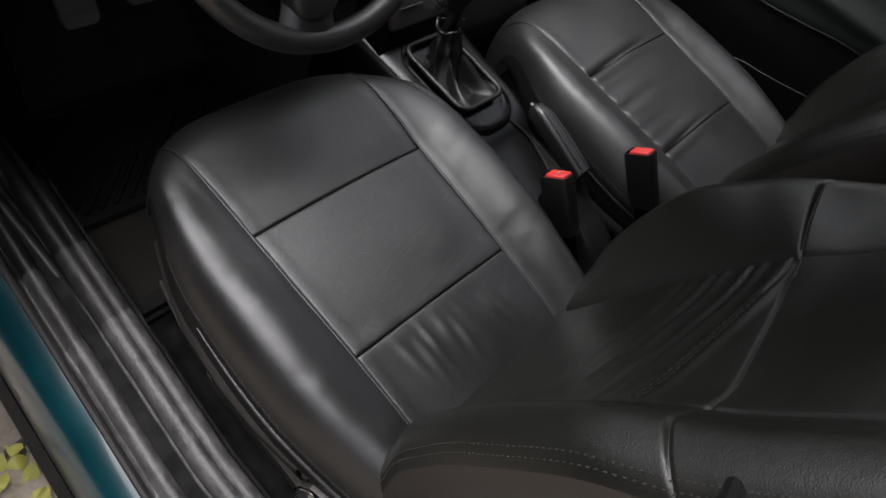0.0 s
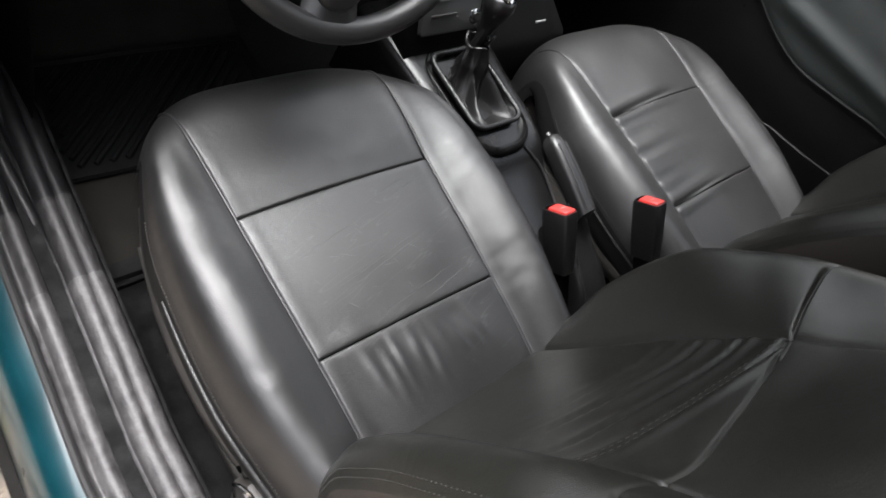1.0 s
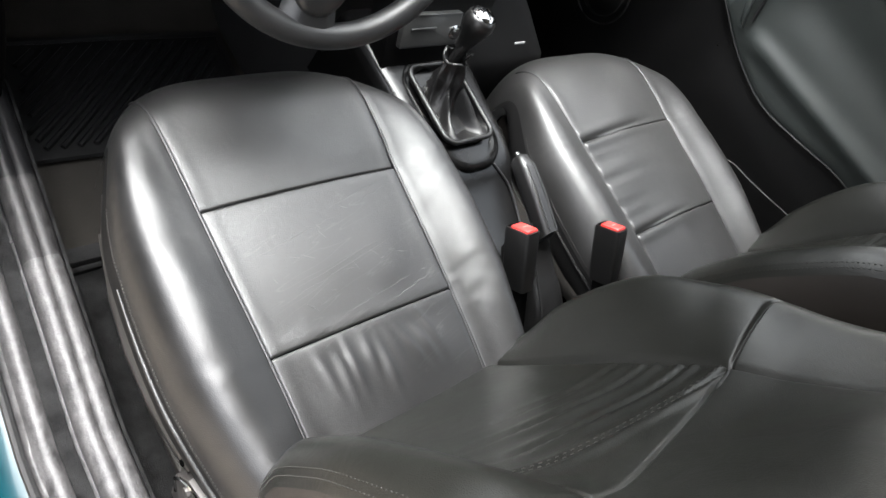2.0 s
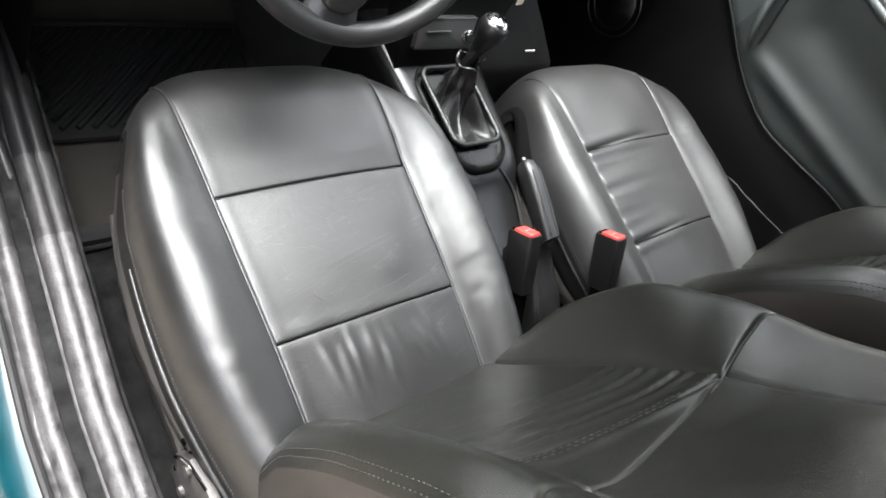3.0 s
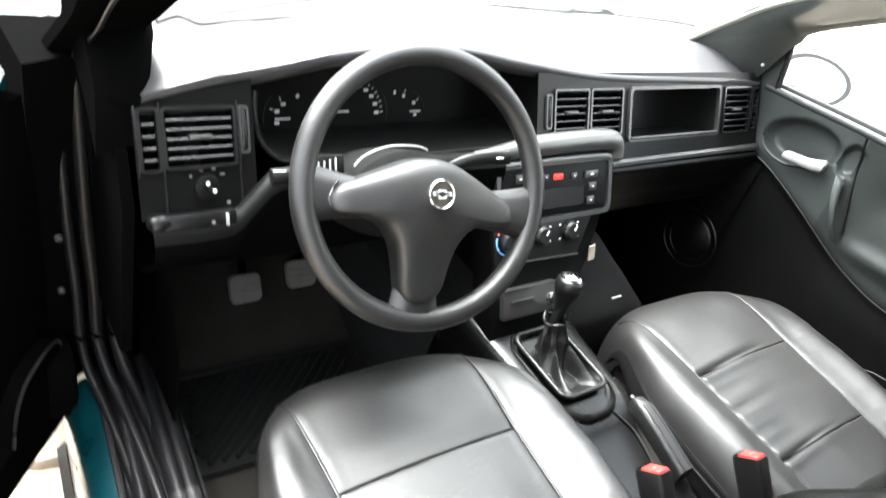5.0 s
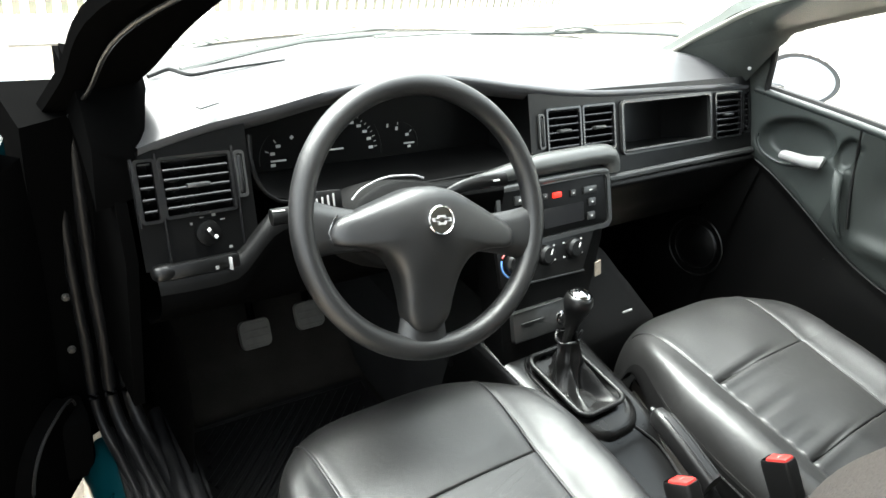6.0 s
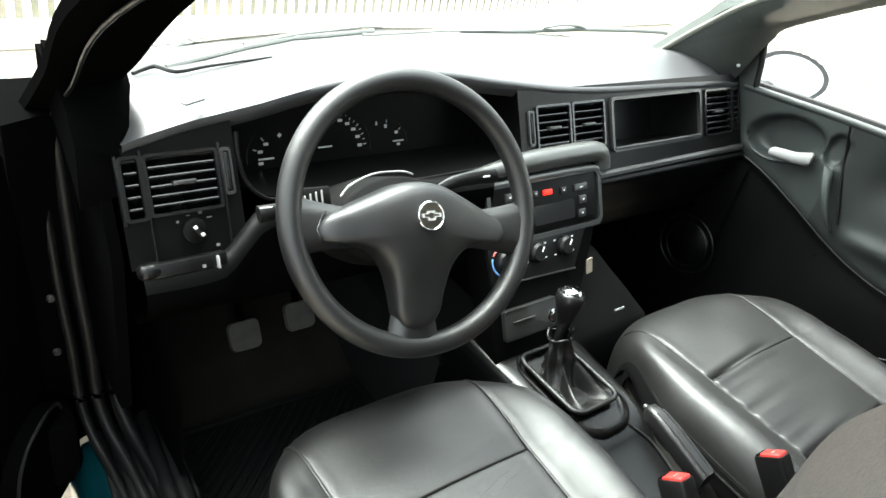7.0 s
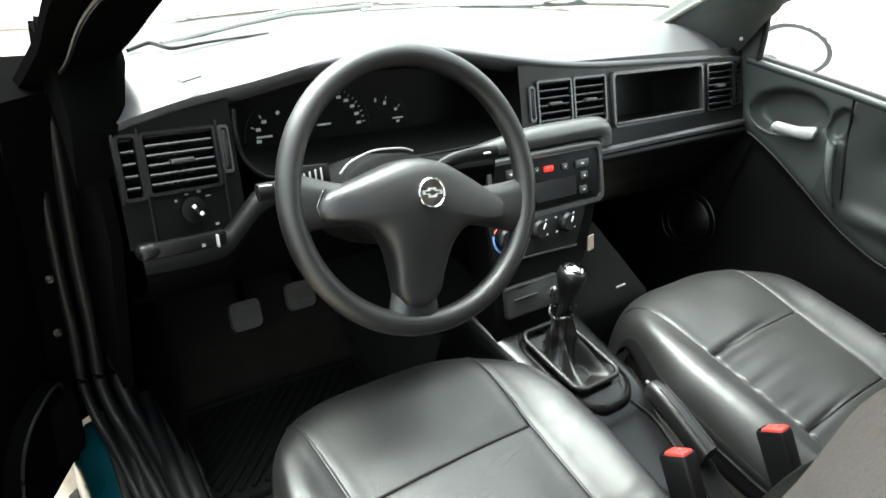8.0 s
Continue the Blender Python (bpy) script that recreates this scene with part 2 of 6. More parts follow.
STONE = material("grey_brown_paving_stone", (0.26, 0.22, 0.175), 0.85, blotch=0.5, blotch_scale=9, grain=0.45, grain_scale=120, bump=0.8, bump_scale=90, per_object=0.3)
GROUND = material("sandy_paving", (0.32, 0.28, 0.23), 0.9, blotch=0.4, blotch_scale=3, grain=0.3, grain_scale=60, bump=0.6, bump_scale=40)
WEBBING = material("grey_belt_webbing", (0.125, 0.118, 0.112), 0.9, blotch=0.15, blotch_scale=10, grain=0.2, grain_scale=900, bump=0.5, bump_scale=900, spec=0.06)
LEAF = material("yellow_green_leaf", (0.28, 0.27, 0.05), 0.5, blotch=0.5, blotch_scale=40)
WHITE_PAINT = material("white_paint", (0.8, 0.8, 0.78), 0.5, blotch=0.08)
HEDGE = material("beige_green_garden_wall", (0.30, 0.26, 0.20), 0.9, color2=(0.15, 0.15, 0.09), blotch_scale=1.5, contrast=0.2, bump=0.5, bump_scale=20)
SOIL = material("brown_olive_soil", (0.060, 0.047, 0.030), 0.95, color2=(0.024, 0.027, 0.012), blotch_scale=5, contrast=0.2, grain=0.4, grain_scale=50, bump=0.8, bump_scale=30)
BEIGE_TRIM = material("pale_beige_trim", (0.20, 0.195, 0.175), 0.8, blotch=0.2, blotch_scale=20, spec=0.2)
HEADLINER = material("pale_grey_headlining", (0.46, 0.46, 0.45), 0.9, blotch=0.1, blotch_scale=8, grain=0.12, grain_scale=700, bump=0.4, bump_scale=600, spec=0.1)
WALL = material("dark_rendered_wall", (0.42, 0.41, 0.40), 0.9, blotch=0.3, blotch_scale=2, grain=0.2, grain_scale=60, bump=0.5, bump_scale=30)
PALE_WALL = material("pale_rendered_wall", (0.55, 0.54, 0.51), 0.9, blotch=0.3, blotch_scale=1.2, grain=0.2, grain_scale=60, bump=0.5, bump_scale=30)

# ---- mesh helpers ----
ORIGIN = {}


def thing(name, place, label, category, group="", kind=""):
    ob = new(name)
    ob.empty_display_size = 0.05
    ob.location = place
    ORIGIN[ob] = Vector(place)
    return tagged(ob, label, category, group, kind)


def finish(bm, mat, name, angle=35):
    me = bpy.data.meshes.new(name)
    bmesh.ops.recalc_face_normals(bm, faces=bm.faces)
    bm.to_mesh(me)
    bm.free()
    me.materials.append(mat)
    for p in me.polygons:
        p.use_smooth = True
    me.set_sharp_from_angle(angle=radians(angle))
    return me


def part(name, bm, mat, parent, label="", angle=35):
    me = finish(bm, mat, name, angle)
    at = ORIGIN[parent]
    me.transform(Matrix.Translation(-at))
    ob = new(name, me)
    ob.parent = parent
    ORIGIN[ob] = at
    return tagged(ob, label)


def setting(name, bm, mat, label, category="", angle=35):
    ob = new(name, finish(bm, mat, name, angle))
    ORIGIN[ob] = Vector((0, 0, 0))
    return tagged(ob, label, category, "", "structure")


def join(*bms):
    out = bmesh.new()
    for b in bms:
        me = bpy.data.meshes.new("tmp")
        b.to_mesh(me)
        b.free()
        out.from_mesh(me)
        bpy.data.meshes.remove(me)
    return out


def moved(bm, m):
    bmesh.ops.transform(bm, matrix=m, verts=bm.verts)
    return bm


def box(c, s, bevel=0.0, seg=2, m=None):
    bm = bmesh.new()
    bmesh.ops.create_cube(bm, size=1)
    bmesh.ops.scale(bm, vec=s, verts=bm.verts)
    if bevel:
        bmesh.ops.bevel(bm, geom=bm.edges[:], offset=min(bevel, 0.49 * min(s)), segments=seg, profile=0.5, affect='EDGES')
    if m is not None:
        moved(bm, m)
    bmesh.ops.translate(bm, vec=c, verts=bm.verts)
    return bm


def sheet(fn, nu, nv, keep=None):
    """A grid of fn(u, v), u and v from 0 to 1, in even steps or at the places listed; keep(u, v) picks faces."""
    bm = bmesh.new()
    us = [i / nu for i in range(nu + 1)] if isinstance(nu, int) else nu
    vs = [j / nv for j in range(nv + 1)] if isinstance(nv, int) else nv
    nu, nv = len(us) - 1, len(vs) - 1
    pts = [[bm.verts.new(fn(u, v)) if keep is None or keep_near(keep, us, vs, i, j) else None for j, v in enumerate(vs)] for i, u in enumerate(us)]
    for i in range(nu):
        for j in range(nv):
            if keep is None or keep((us[i] + us[i + 1]) / 2, (vs[j] + vs[j + 1]) / 2):
                bm.faces.new((pts[i][j], pts[i + 1][j], pts[i + 1][j + 1], pts[i][j + 1]))
    return bm


def keep_near(keep, us, vs, i, j):
    """Whether a face beside this corner of the grid is kept."""
    for a in (i - 1, i):
        for b in (j - 1, j):
            if 0 <= a < len(us) - 1 and 0 <= b < len(vs) - 1 and keep((us[a] + us[a + 1]) / 2, (vs[b] + vs[b + 1]) / 2):
                return True
    return False


def dense(n, spots, reach, fine):
    """Even places from 0 to 1, with finer steps round the spots."""
    out = {round(k / n, 5) for k in range(n + 1)}
    for s in spots:
        for k in range(-fine, fine + 1):
            out.add(round(s + reach * (abs(k) / fine) ** 1.6 * (1 if k > 0 else -1), 5))
    vals, last = [], -1.0
    for v in sorted(v for v in out if 0 <= v <= 1):
        if v - last > reach * 0.02:
            vals.append(v)
            last = v
    return vals


def rings(rows, cap=True, closed=False):
    """Skin closed rings of points."""
    bm = bmesh.new()
    vs = [[bm.verts.new(p) for p in r] for r in rows]
    n = len(vs[0])
    last = len(vs) if closed else len(vs) - 1
    for i in range(last):
        a, b = vs[i], vs[(i + 1) % len(vs)]
        for j in range(n):
            bm.faces.new((a[j], a[(j + 1) % n], b[(j + 1) % n], b[j]))
    if cap and not closed:
        bm.faces.new(vs[0])
        bm.faces.new(vs[-1])
    return bm


def smooth_path(pts, n=8):
    """Catmull-Rom through the points."""
    p = [Vector(q) for q in pts]
    out = []
    for i in range(len(p) - 1):
        a, b, c, d = p[max(i - 1, 0)], p[i], p[i + 1], p[min(i + 2, len(p) - 1)]
        for k in range(n):
            t = k / n
            out.append(0.5 * ((2 * b) + (c - a) * t + (2 * a - 5 * b + 4 * c - d) * t * t + (3 * b - a - 3 * c + d) * t ** 3))
    return out + [p[-1]]


def tube(pts, r, n=8, closed=False, flat=1.0, taper=None):
    p = [Vector(q) for q in pts]
    rows = []
    up = Vector((0, 0, 1))
    for i, q in enumerate(p):
        d = (p[(i + 1) % len(p)] - p[i - 1]) if closed else (p[min(i + 1, len(p) - 1)] - p[max(i - 1, 0)])
        d.normalize()
        if abs(d.dot(up)) > 0.97:
            up = Vector((0, 1, 0))
        s = d.cross(up).normalized()
        w = s.cross(d).normalized()
        k = r * (taper(i / max(1, len(p) - 1)) if taper else 1)
        rows.append([q + (s * math.cos(a) + w * math.sin(a) * flat) * k for a in (2 * math.pi * j / n for j in range(n))])
    return rings(rows, True, closed)


def lathe(profile, n=24, m=None):
    """Profile of (radius, height) turned about z."""
    rows = [[(r * math.cos(2 * math.pi * j / n), r * math.sin(2 * math.pi * j / n), h) for j in range(n)] for r, h in profile]
    bm = rings(rows)
    return moved(bm, m) if m is not None else bm


def prism(poly, depth, m, bevel=0.0, seg=2):
    """Polygon in x, y extruded from z = 0 to depth, then placed by m."""
    bm = bmesh.new()
    low = [bm.verts.new((x, y, 0)) for x, y in poly]
    high = [bm.verts.new((x, y, depth)) for x, y in poly]
    n = len(poly)
    bm.faces.new(low[::-1])
    top = bm.faces.new(high)
    for i in range(n):
        bm.faces.new((low[i], low[(i + 1) % n], high[(i + 1) % n], high[i]))
    if bevel:
        bmesh.ops.bevel(bm, geom=list(top.edges), offset=bevel, segments=seg, profile=0.5, affect='EDGES')
    return moved(bm, m)


def frame_ring(outer, inner, depth, m):
    """A flat frame between two outlines with as many corners each."""
    bm = bmesh.new()
    n = len(outer)
    a, b, c, d = ([bm.verts.new((x, y, z)) for x, y in line] for line, z in ((outer, 0), (outer, depth), (inner, depth), (inner, 0)))
    for i in range(n):
        k = (i + 1) % n
        for p, q in ((a, b), (b, c), (c, d), (d, a)):
            bm.faces.new((p[i], p[k], q[k], q[i]))
    return moved(bm, m)


def round_rect(w, h, r, n=5, cx=0.0, cy=0.0):
    out = []
    for sx, sy, a0 in ((1, 1, 0), (-1, 1, 90), (-1, -1, 180), (1, -1, 270)):
        for k in range(n):
            a = radians(a0 + 90 * k / (n - 1))
            out.append((cx + sx * (w / 2 - r) + r * math.cos(a), cy + sy * (h / 2 - r) + r * math.sin(a)))
    return out


def curve(keys, x):
    """Smooth value at x through (x, value) keys."""
    if x <= keys[0][0]:
        return keys[0][1]
    for i in range(len(keys) - 1):
        (x0, y0), (x1, y1) = keys[i], keys[i + 1]
        if x <= x1:
            m0 = (y1 - keys[i - 1][1]) / (x1 - keys[i - 1][0]) if i else (y1 - y0) / (x1 - x0)
            m1 = (keys[i + 2][1] - y0) / (keys[i + 2][0] - x0) if i + 2 < len(keys) else (y1 - y0) / (x1 - x0)
            h = x1 - x0
            t = (x - x0) / h
            return (2 * t ** 3 - 3 * t * t + 1) * y0 + (t ** 3 - 2 * t * t + t) * h * m0 + (3 * t * t - 2 * t ** 3) * y1 + (t ** 3 - t * t) * h * m1
    return keys[-1][1]


def bell(x, w):
    return math.exp(-(x / w) ** 2)


def fall(x):
    """1 far below zero, 0 far above it."""
    return 1 / (1 + math.exp(max(-50.0, min(50.0, x))))


FLOOR_Z = 0.27

# ---- the setting: ground, car shell ----
bm = bmesh.new()
for x, y in ((-400, -400), (400, -400), (400, 400), (-400, 400)):
    bm.verts.new((x, y, 0))
bm.faces.new(bm.verts[:])
setting("ground", bm, GROUND, "pale sandy paved ground beside the car", "ground")
# added wall out of view, cuts low light from the driver's side
setting("wall_left", box((-3.6, -1.6, 0.95), (0.3, 9.0, 1.9), 0.02), WALL, "unseen grey wall added to cut light from the left", "wall")


# added wall, dims the sky light through the passenger window
setting("wall_right", box((5.6, 0.5, 1.3), (0.3, 16.0, 2.6), 0.03), PALE_WALL, "pale wall added to cut light from the right", "wall")


def sill_shift(y):
    return 0.055 * max(0.0, y - 0.15) / 0.75


def strip(profile, ys, lift=0.0):
    """A profile of (x, z) swept along the car's side."""
    rows = []
    for y in ys:
        rise = 0.25 * max(0.0, y - 0.74) ** 1.2 if lift else 0.0
        rows.append([(x + sill_shift(y) + 0.0007 * noise.noise((i * 3.1, y * 13, 1.7)), y, z + rise + 0.0011 * noise.noise((i * 2.3, y * 17, 8.2))) for i, (x, z) in enumerate(profile)])
    return rings(rows)


SILL_Y = [-0.9 + 0.02 * i for i in range(85)]
sill = setting("sill", strip([(-0.71, 0.20), (-0.780, 0.18), (-0.792, 0.25), (-0.790, 0.32), (-0.782, 0.355), (-0.765, 0.374), (-0.745, 0.380), (-0.745, 0.36), (-0.71, 0.30)], SILL_Y),
               TEAL, "teal painted metal door sill with a dull scuffed top", "sill")
part("lower_sill", strip([(-0.775, 0.14), (-0.802, 0.15), (-0.806, 0.215), (-0.792, 0.228)], SILL_Y), RUBBER, sill, "black lower sill cladding")
PLATE = [(-0.745, 0.36), (-0.745, 0.384), (-0.738, 0.388), (-0.733, 0.380), (-0.728, 0.379), (-0.724, 0.391), (-0.716, 0.395), (-0.708, 0.392), (-0.704, 0.381), (-0.694, 0.378), (-0.685, 0.380), (-0.680, 0.385), (-0.640, 0.386), (-0.634, 0.36)]
RIDGES = [(-0.682, 0.384), (-0.6825, 0.396), (-0.678, 0.405), (-0.669, 0.409), (-0.662, 0.407), (-0.6600, 0.4035), (-0.6585, 0.4065), (-0.650, 0.4085), (-0.641, 0.404), (-0.636, 0.394), (-0.636, 0.384)]
# rear stretch trodden and dusty; the front two coloured darker for the shade there
for ys, rubber, note in ((SILL_Y[:65], SEAL, "worn dusty grey"), (SILL_Y[64:71], HALF_SHADED_SEAL, "half-shaded grey rubber"), (SILL_Y[70:], SOFT_SEAL, "black rubber")):
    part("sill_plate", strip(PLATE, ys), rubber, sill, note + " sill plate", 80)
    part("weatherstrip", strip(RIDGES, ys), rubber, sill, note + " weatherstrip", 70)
part("outer_seal", tube([(-0.741 + sill_shift(y), y, 0.389) for y in SILL_Y], 0.0055, 8), RUBBER, sill, "black rubber door seal")
part("groove", strip([(-0.7035, 0.384), (-0.7035, 0.3865), (-0.6865, 0.3865), (-0.6865, 0.384)], SILL_Y), FELT, sill, "dark worn groove")
part("sill_wall", strip([(-0.634, 0.39), (-0.630, 0.39), (-0.618, 0.26), (-0.634, 0.26)], SILL_Y), FELT, sill, "black carpeted inner sill wall")


def floor_z(x, y):
    up = 0.42 * max(0.0, y - 0.86) + 0.004 * noise.noise((x * 9, y * 9, 0))
    return FLOOR_Z - 0.012 + up


floor = setting("floor", sheet(lambda u, v: (-0.66 + 1.36 * u, -1.0 + 2.3 * v, floor_z(-0.66 + 1.36 * u, -1.0 + 2.3 * v)), 40, 60), CARPET,
                "worn brown-grey carpet on the car floor", "floor")
# black sheet just above the brown carpet, darkens the passenger footwell
part("passenger_carpet", sheet(lambda u, v: (0.10 + 0.60 * u, -0.2 + 1.5 * v, floor_z(0.10 + 0.60 * u, -0.2 + 1.5 * v) + 0.006), 20, 40), CARPET_DARK, floor, "black carpet before the passenger seat")
part("under_seat_tray", sheet(lambda u, v: (-0.618 + 0.085 * u, -0.35 + 0.755 * v, 0.288 - 0.010 * math.sin(math.pi * u) + 0.004 * noise.noise((u * 3, v * 14, 2.0))), 10, 50), FELT, floor, "black felt strip beside the seat rail")
part("tray_edge", box((-0.575, 0.402, 0.268), (0.092, 0.010, 0.04), 0.004), FELT, floor)
part("carpet_step", box((-0.53, 0.425, 0.272), (0.26, 0.03, 0.035), 0.012), CARPET_DARK, floor)
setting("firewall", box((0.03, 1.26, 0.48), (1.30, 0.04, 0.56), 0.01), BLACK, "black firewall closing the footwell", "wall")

# roof, pillars and rear closing
setting("roof", sheet(lambda u, v: (-0.60 + 1.20 * u, 0.20 - 2.0 * v, 1.385 + 0.03 * math.sin(math.pi * u) + 0.02 * math.sin(math.pi * v)), 12, 12), HEADLINER, "pale grey cloth roof lining", "ceiling")
setting("roof_skin", sheet(lambda u, v: (-0.62 + 1.24 * u, 0.22 - 2.1 * v, 1.41 + 0.03 * math.sin(math.pi * u) + 0.02 * math.sin(math.pi * v)), 12, 12), TEAL, "teal painted roof skin", "roof")
# added out of view in place of header and visors, keeps windscreen light off backrests
setting("roof_header", rings([[(x * (1 - 0.02), 0.19, 1.40), (x, 0.20, 1.372), (x, 0.42, 1.246), (x, 0.425, 1.258), (x, 0.28, 1.348)] for x in (-0.47, -0.3, 0.0, 0.3, 0.47)]), HEADLINER, "unseen pale grey header slab added to shade the backrests", "ceiling")
# three black walls added out of view, to keep rear light out
setting("wall_rear", box((0, -1.75, 0.85), (1.4, 0.05, 1.15), 0.01), BLACK, "unseen black wall added to close the cabin's rear", "wall")
setting("wall_rear_side", box((-0.70, -1.13, 0.87), (0.06, 1.36, 1.05), 0.02), BLACK, "unseen black side wall added in place of rear windows", "wall")
setting("wall_rear_side_2", box((0.72, -1.13, 0.85), (0.06, 1.36, 1.08), 0.02), BLACK, "unseen black side wall added in place of rear windows", "wall")


def pillar(name, inner, outer, depth, mat, label):
    """A post between two edge lines, with rounded outer faces."""
    a, b = smooth_path(inner, 6), smooth_path(outer, 6)
    rows = []
    for p, q in zip(a, b):
        d = (q - p)
        nrm = Vector(depth)
        rows.append([p, p + d * 0.15 - nrm * 0.25, p + d * 0.5 - nrm * 0.42, p + d * 0.85 - nrm * 0.3, q, q + nrm, p + d * 0.5 + nrm * 1.2, p + nrm])
    return setting(name, rings(rows), mat, label, "pillar")


# matt black puts this pillar's shade into its colour; the passenger's stays grey
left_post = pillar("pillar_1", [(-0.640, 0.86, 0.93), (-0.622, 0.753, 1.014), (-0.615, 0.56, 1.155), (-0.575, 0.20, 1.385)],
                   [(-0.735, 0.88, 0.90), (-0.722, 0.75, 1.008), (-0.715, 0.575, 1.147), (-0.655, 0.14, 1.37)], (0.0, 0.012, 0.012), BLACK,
                   "windscreen pillar beside the driver, blackened as in shade")
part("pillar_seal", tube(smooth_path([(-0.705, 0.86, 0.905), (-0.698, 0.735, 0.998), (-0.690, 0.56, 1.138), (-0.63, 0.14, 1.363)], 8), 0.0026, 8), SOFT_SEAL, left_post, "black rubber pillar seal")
# added black panel: darkens the pad's end where the pillar shades it
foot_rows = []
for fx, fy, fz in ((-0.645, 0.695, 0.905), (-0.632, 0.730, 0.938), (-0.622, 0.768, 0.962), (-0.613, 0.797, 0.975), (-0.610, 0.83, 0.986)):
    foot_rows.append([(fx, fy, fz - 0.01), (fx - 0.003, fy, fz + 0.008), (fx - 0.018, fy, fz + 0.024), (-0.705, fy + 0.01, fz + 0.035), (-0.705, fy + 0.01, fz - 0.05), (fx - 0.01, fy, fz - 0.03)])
part("dash_end_cover", rings(foot_rows), BLACK, left_post, "black panel darkening the shaded dash end", 60)
right_post = pillar("pillar_2", [(0.60, 0.90, 0.935), (0.598, 0.865, 0.968), (0.585, 0.785, 1.045), (0.57, 0.67, 1.14), (0.56, 0.20, 1.385)],
                    [(0.690, 0.735, 0.905), (0.678, 0.70, 0.968), (0.665, 0.655, 1.055), (0.655, 0.585, 1.12), (0.64, 0.14, 1.37)], (0.03, 0.02, 0.02), PILLAR_GREY,
                    "grey-black trimmed windscreen pillar on the passenger side")
part("pillar_edge", tube(smooth_path([(0.606, 0.875, 0.955), (0.598, 0.855, 0.975), (0.588, 0.780, 1.046), (0.574, 0.665, 1.140), (0.566, 0.45, 1.262), (0.562, 0.20, 1.383)], 6), 0.010, 10, flat=0.6), BEIGE_TRIM, right_post, "pale beige pillar edge beside the windscreen", 60)
part("pillar_line", tube(smooth_path([(0.640, 0.700, 1.040), (0.634, 0.625, 1.105), (0.618, 0.48, 1.198), (0.60, 0.22, 1.352)], 6), 0.0022, 6), PILLAR_GREY, right_post, "thin raised trim line")
part("pillar_clip", lathe([(0.0, 0.0), (0.004, 0.0), (0.0035, 0.003), (0.0, 0.004)], 12, look((0.655, 0.70, 0.985), (-0.9, -0.1, 1.3)) @ pose(0, 0, 0, 180, 0, 0)), SILVER, right_post, "small grey clip")
pillar("pillar_3", [(-0.70, -0.30, 0.36), (-0.715, -0.30, 0.80), (-0.68, -0.33, 1.1), (-0.62, -0.36, 1.38)],
       [(-0.72, -0.44, 0.36), (-0.735, -0.44, 0.80), (-0.70, -0.45, 1.1), (-0.64, -0.48, 1.38)], (0.05, 0.0, 0.0), PLASTIC, "black trimmed door pillar behind the driver")
pillar("pillar_4", [(0.70, -0.30, 0.36), (0.715, -0.30, 0.80), (0.68, -0.33, 1.1), (0.62, -0.36, 1.38)],
       [(0.72, -0.44, 0.36), (0.735, -0.44, 0.80), (0.70, -0.45, 1.1), (0.64, -0.48, 1.38)], (0.05, 0.0, 0.0), PLASTIC, "black trimmed door pillar behind the passenger")
for s, nm in ((-1, "roof_rail_1"), (1, "roof_rail_2")):
    setting(nm, tube(smooth_path([(s * 0.61, 0.20, 1.375), (s * 0.625, -0.4, 1.40), (s * 0.61, -1.5, 1.36)], 8), 0.035, 10), PLASTIC, "black trimmed roof rail", "rail")

part("mirror_sail", rings([[(x, 0.745, 0.925), (x, 0.668, 0.930), (x - 0.004, 0.690, 1.055), (x - 0.012, 0.735, 1.048)] for x in (0.700, 0.716)]), PILLAR_GREY, right_post, "black mirror sail panel")
part("sail_seal", tube(smooth_path([(0.704, 0.664, 0.935), (0.703, 0.676, 1.0), (0.698, 0.690, 1.062)], 6), 0.007, 8), RUBBER, right_post)

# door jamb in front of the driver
# jamb and its seals coloured near black for the shade by the open door
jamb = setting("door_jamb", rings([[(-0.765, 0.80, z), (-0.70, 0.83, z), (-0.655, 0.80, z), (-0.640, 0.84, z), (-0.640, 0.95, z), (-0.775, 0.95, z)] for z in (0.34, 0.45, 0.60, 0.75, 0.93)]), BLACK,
               "door jamb with hinge bolts, blackened as in shade", "jamb")
for dx, w in ((-0.725, 0.008), (-0.700, 0.010), (-0.672, 0.012)):
    run = smooth_path([(dx + 0.036, 0.42, 0.374), (dx + 0.033, 0.58, 0.384), (dx + 0.026, 0.70, 0.394), (dx + 0.018, 0.755, 0.412), (dx + 0.012, 0.79, 0.46), (dx + 0.01, 0.80, 0.56), (dx + 0.004, 0.815, 0.68), (dx, 0.84, 0.90)], 8)
    part("jamb_seal", tube(run, w, 10), SOFT_SEAL, jamb, "black rubber door seal", 60)
for z in (0.561, 0.661):
    part("hinge_bolt", lathe([(0.0, 0), (0.006, 0), (0.006, 0.004), (0.004, 0.007), (0.0, 0.007)], 8, pose(-0.735, 0.803, z, 90, 0, 0)), STEEL, jamb, "dull steel bolt")
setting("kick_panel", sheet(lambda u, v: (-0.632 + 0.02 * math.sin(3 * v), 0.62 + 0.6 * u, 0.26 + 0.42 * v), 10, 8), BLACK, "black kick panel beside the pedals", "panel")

setting("kick_panel_2", sheet(lambda u, v: (0.700 - 0.01 * math.sin(3 * v), 0.60 + 0.66 * u, 0.24 + 0.54 * v), 10, 8), PLASTIC, "black plastic kick panel in the passenger footwell", "panel")

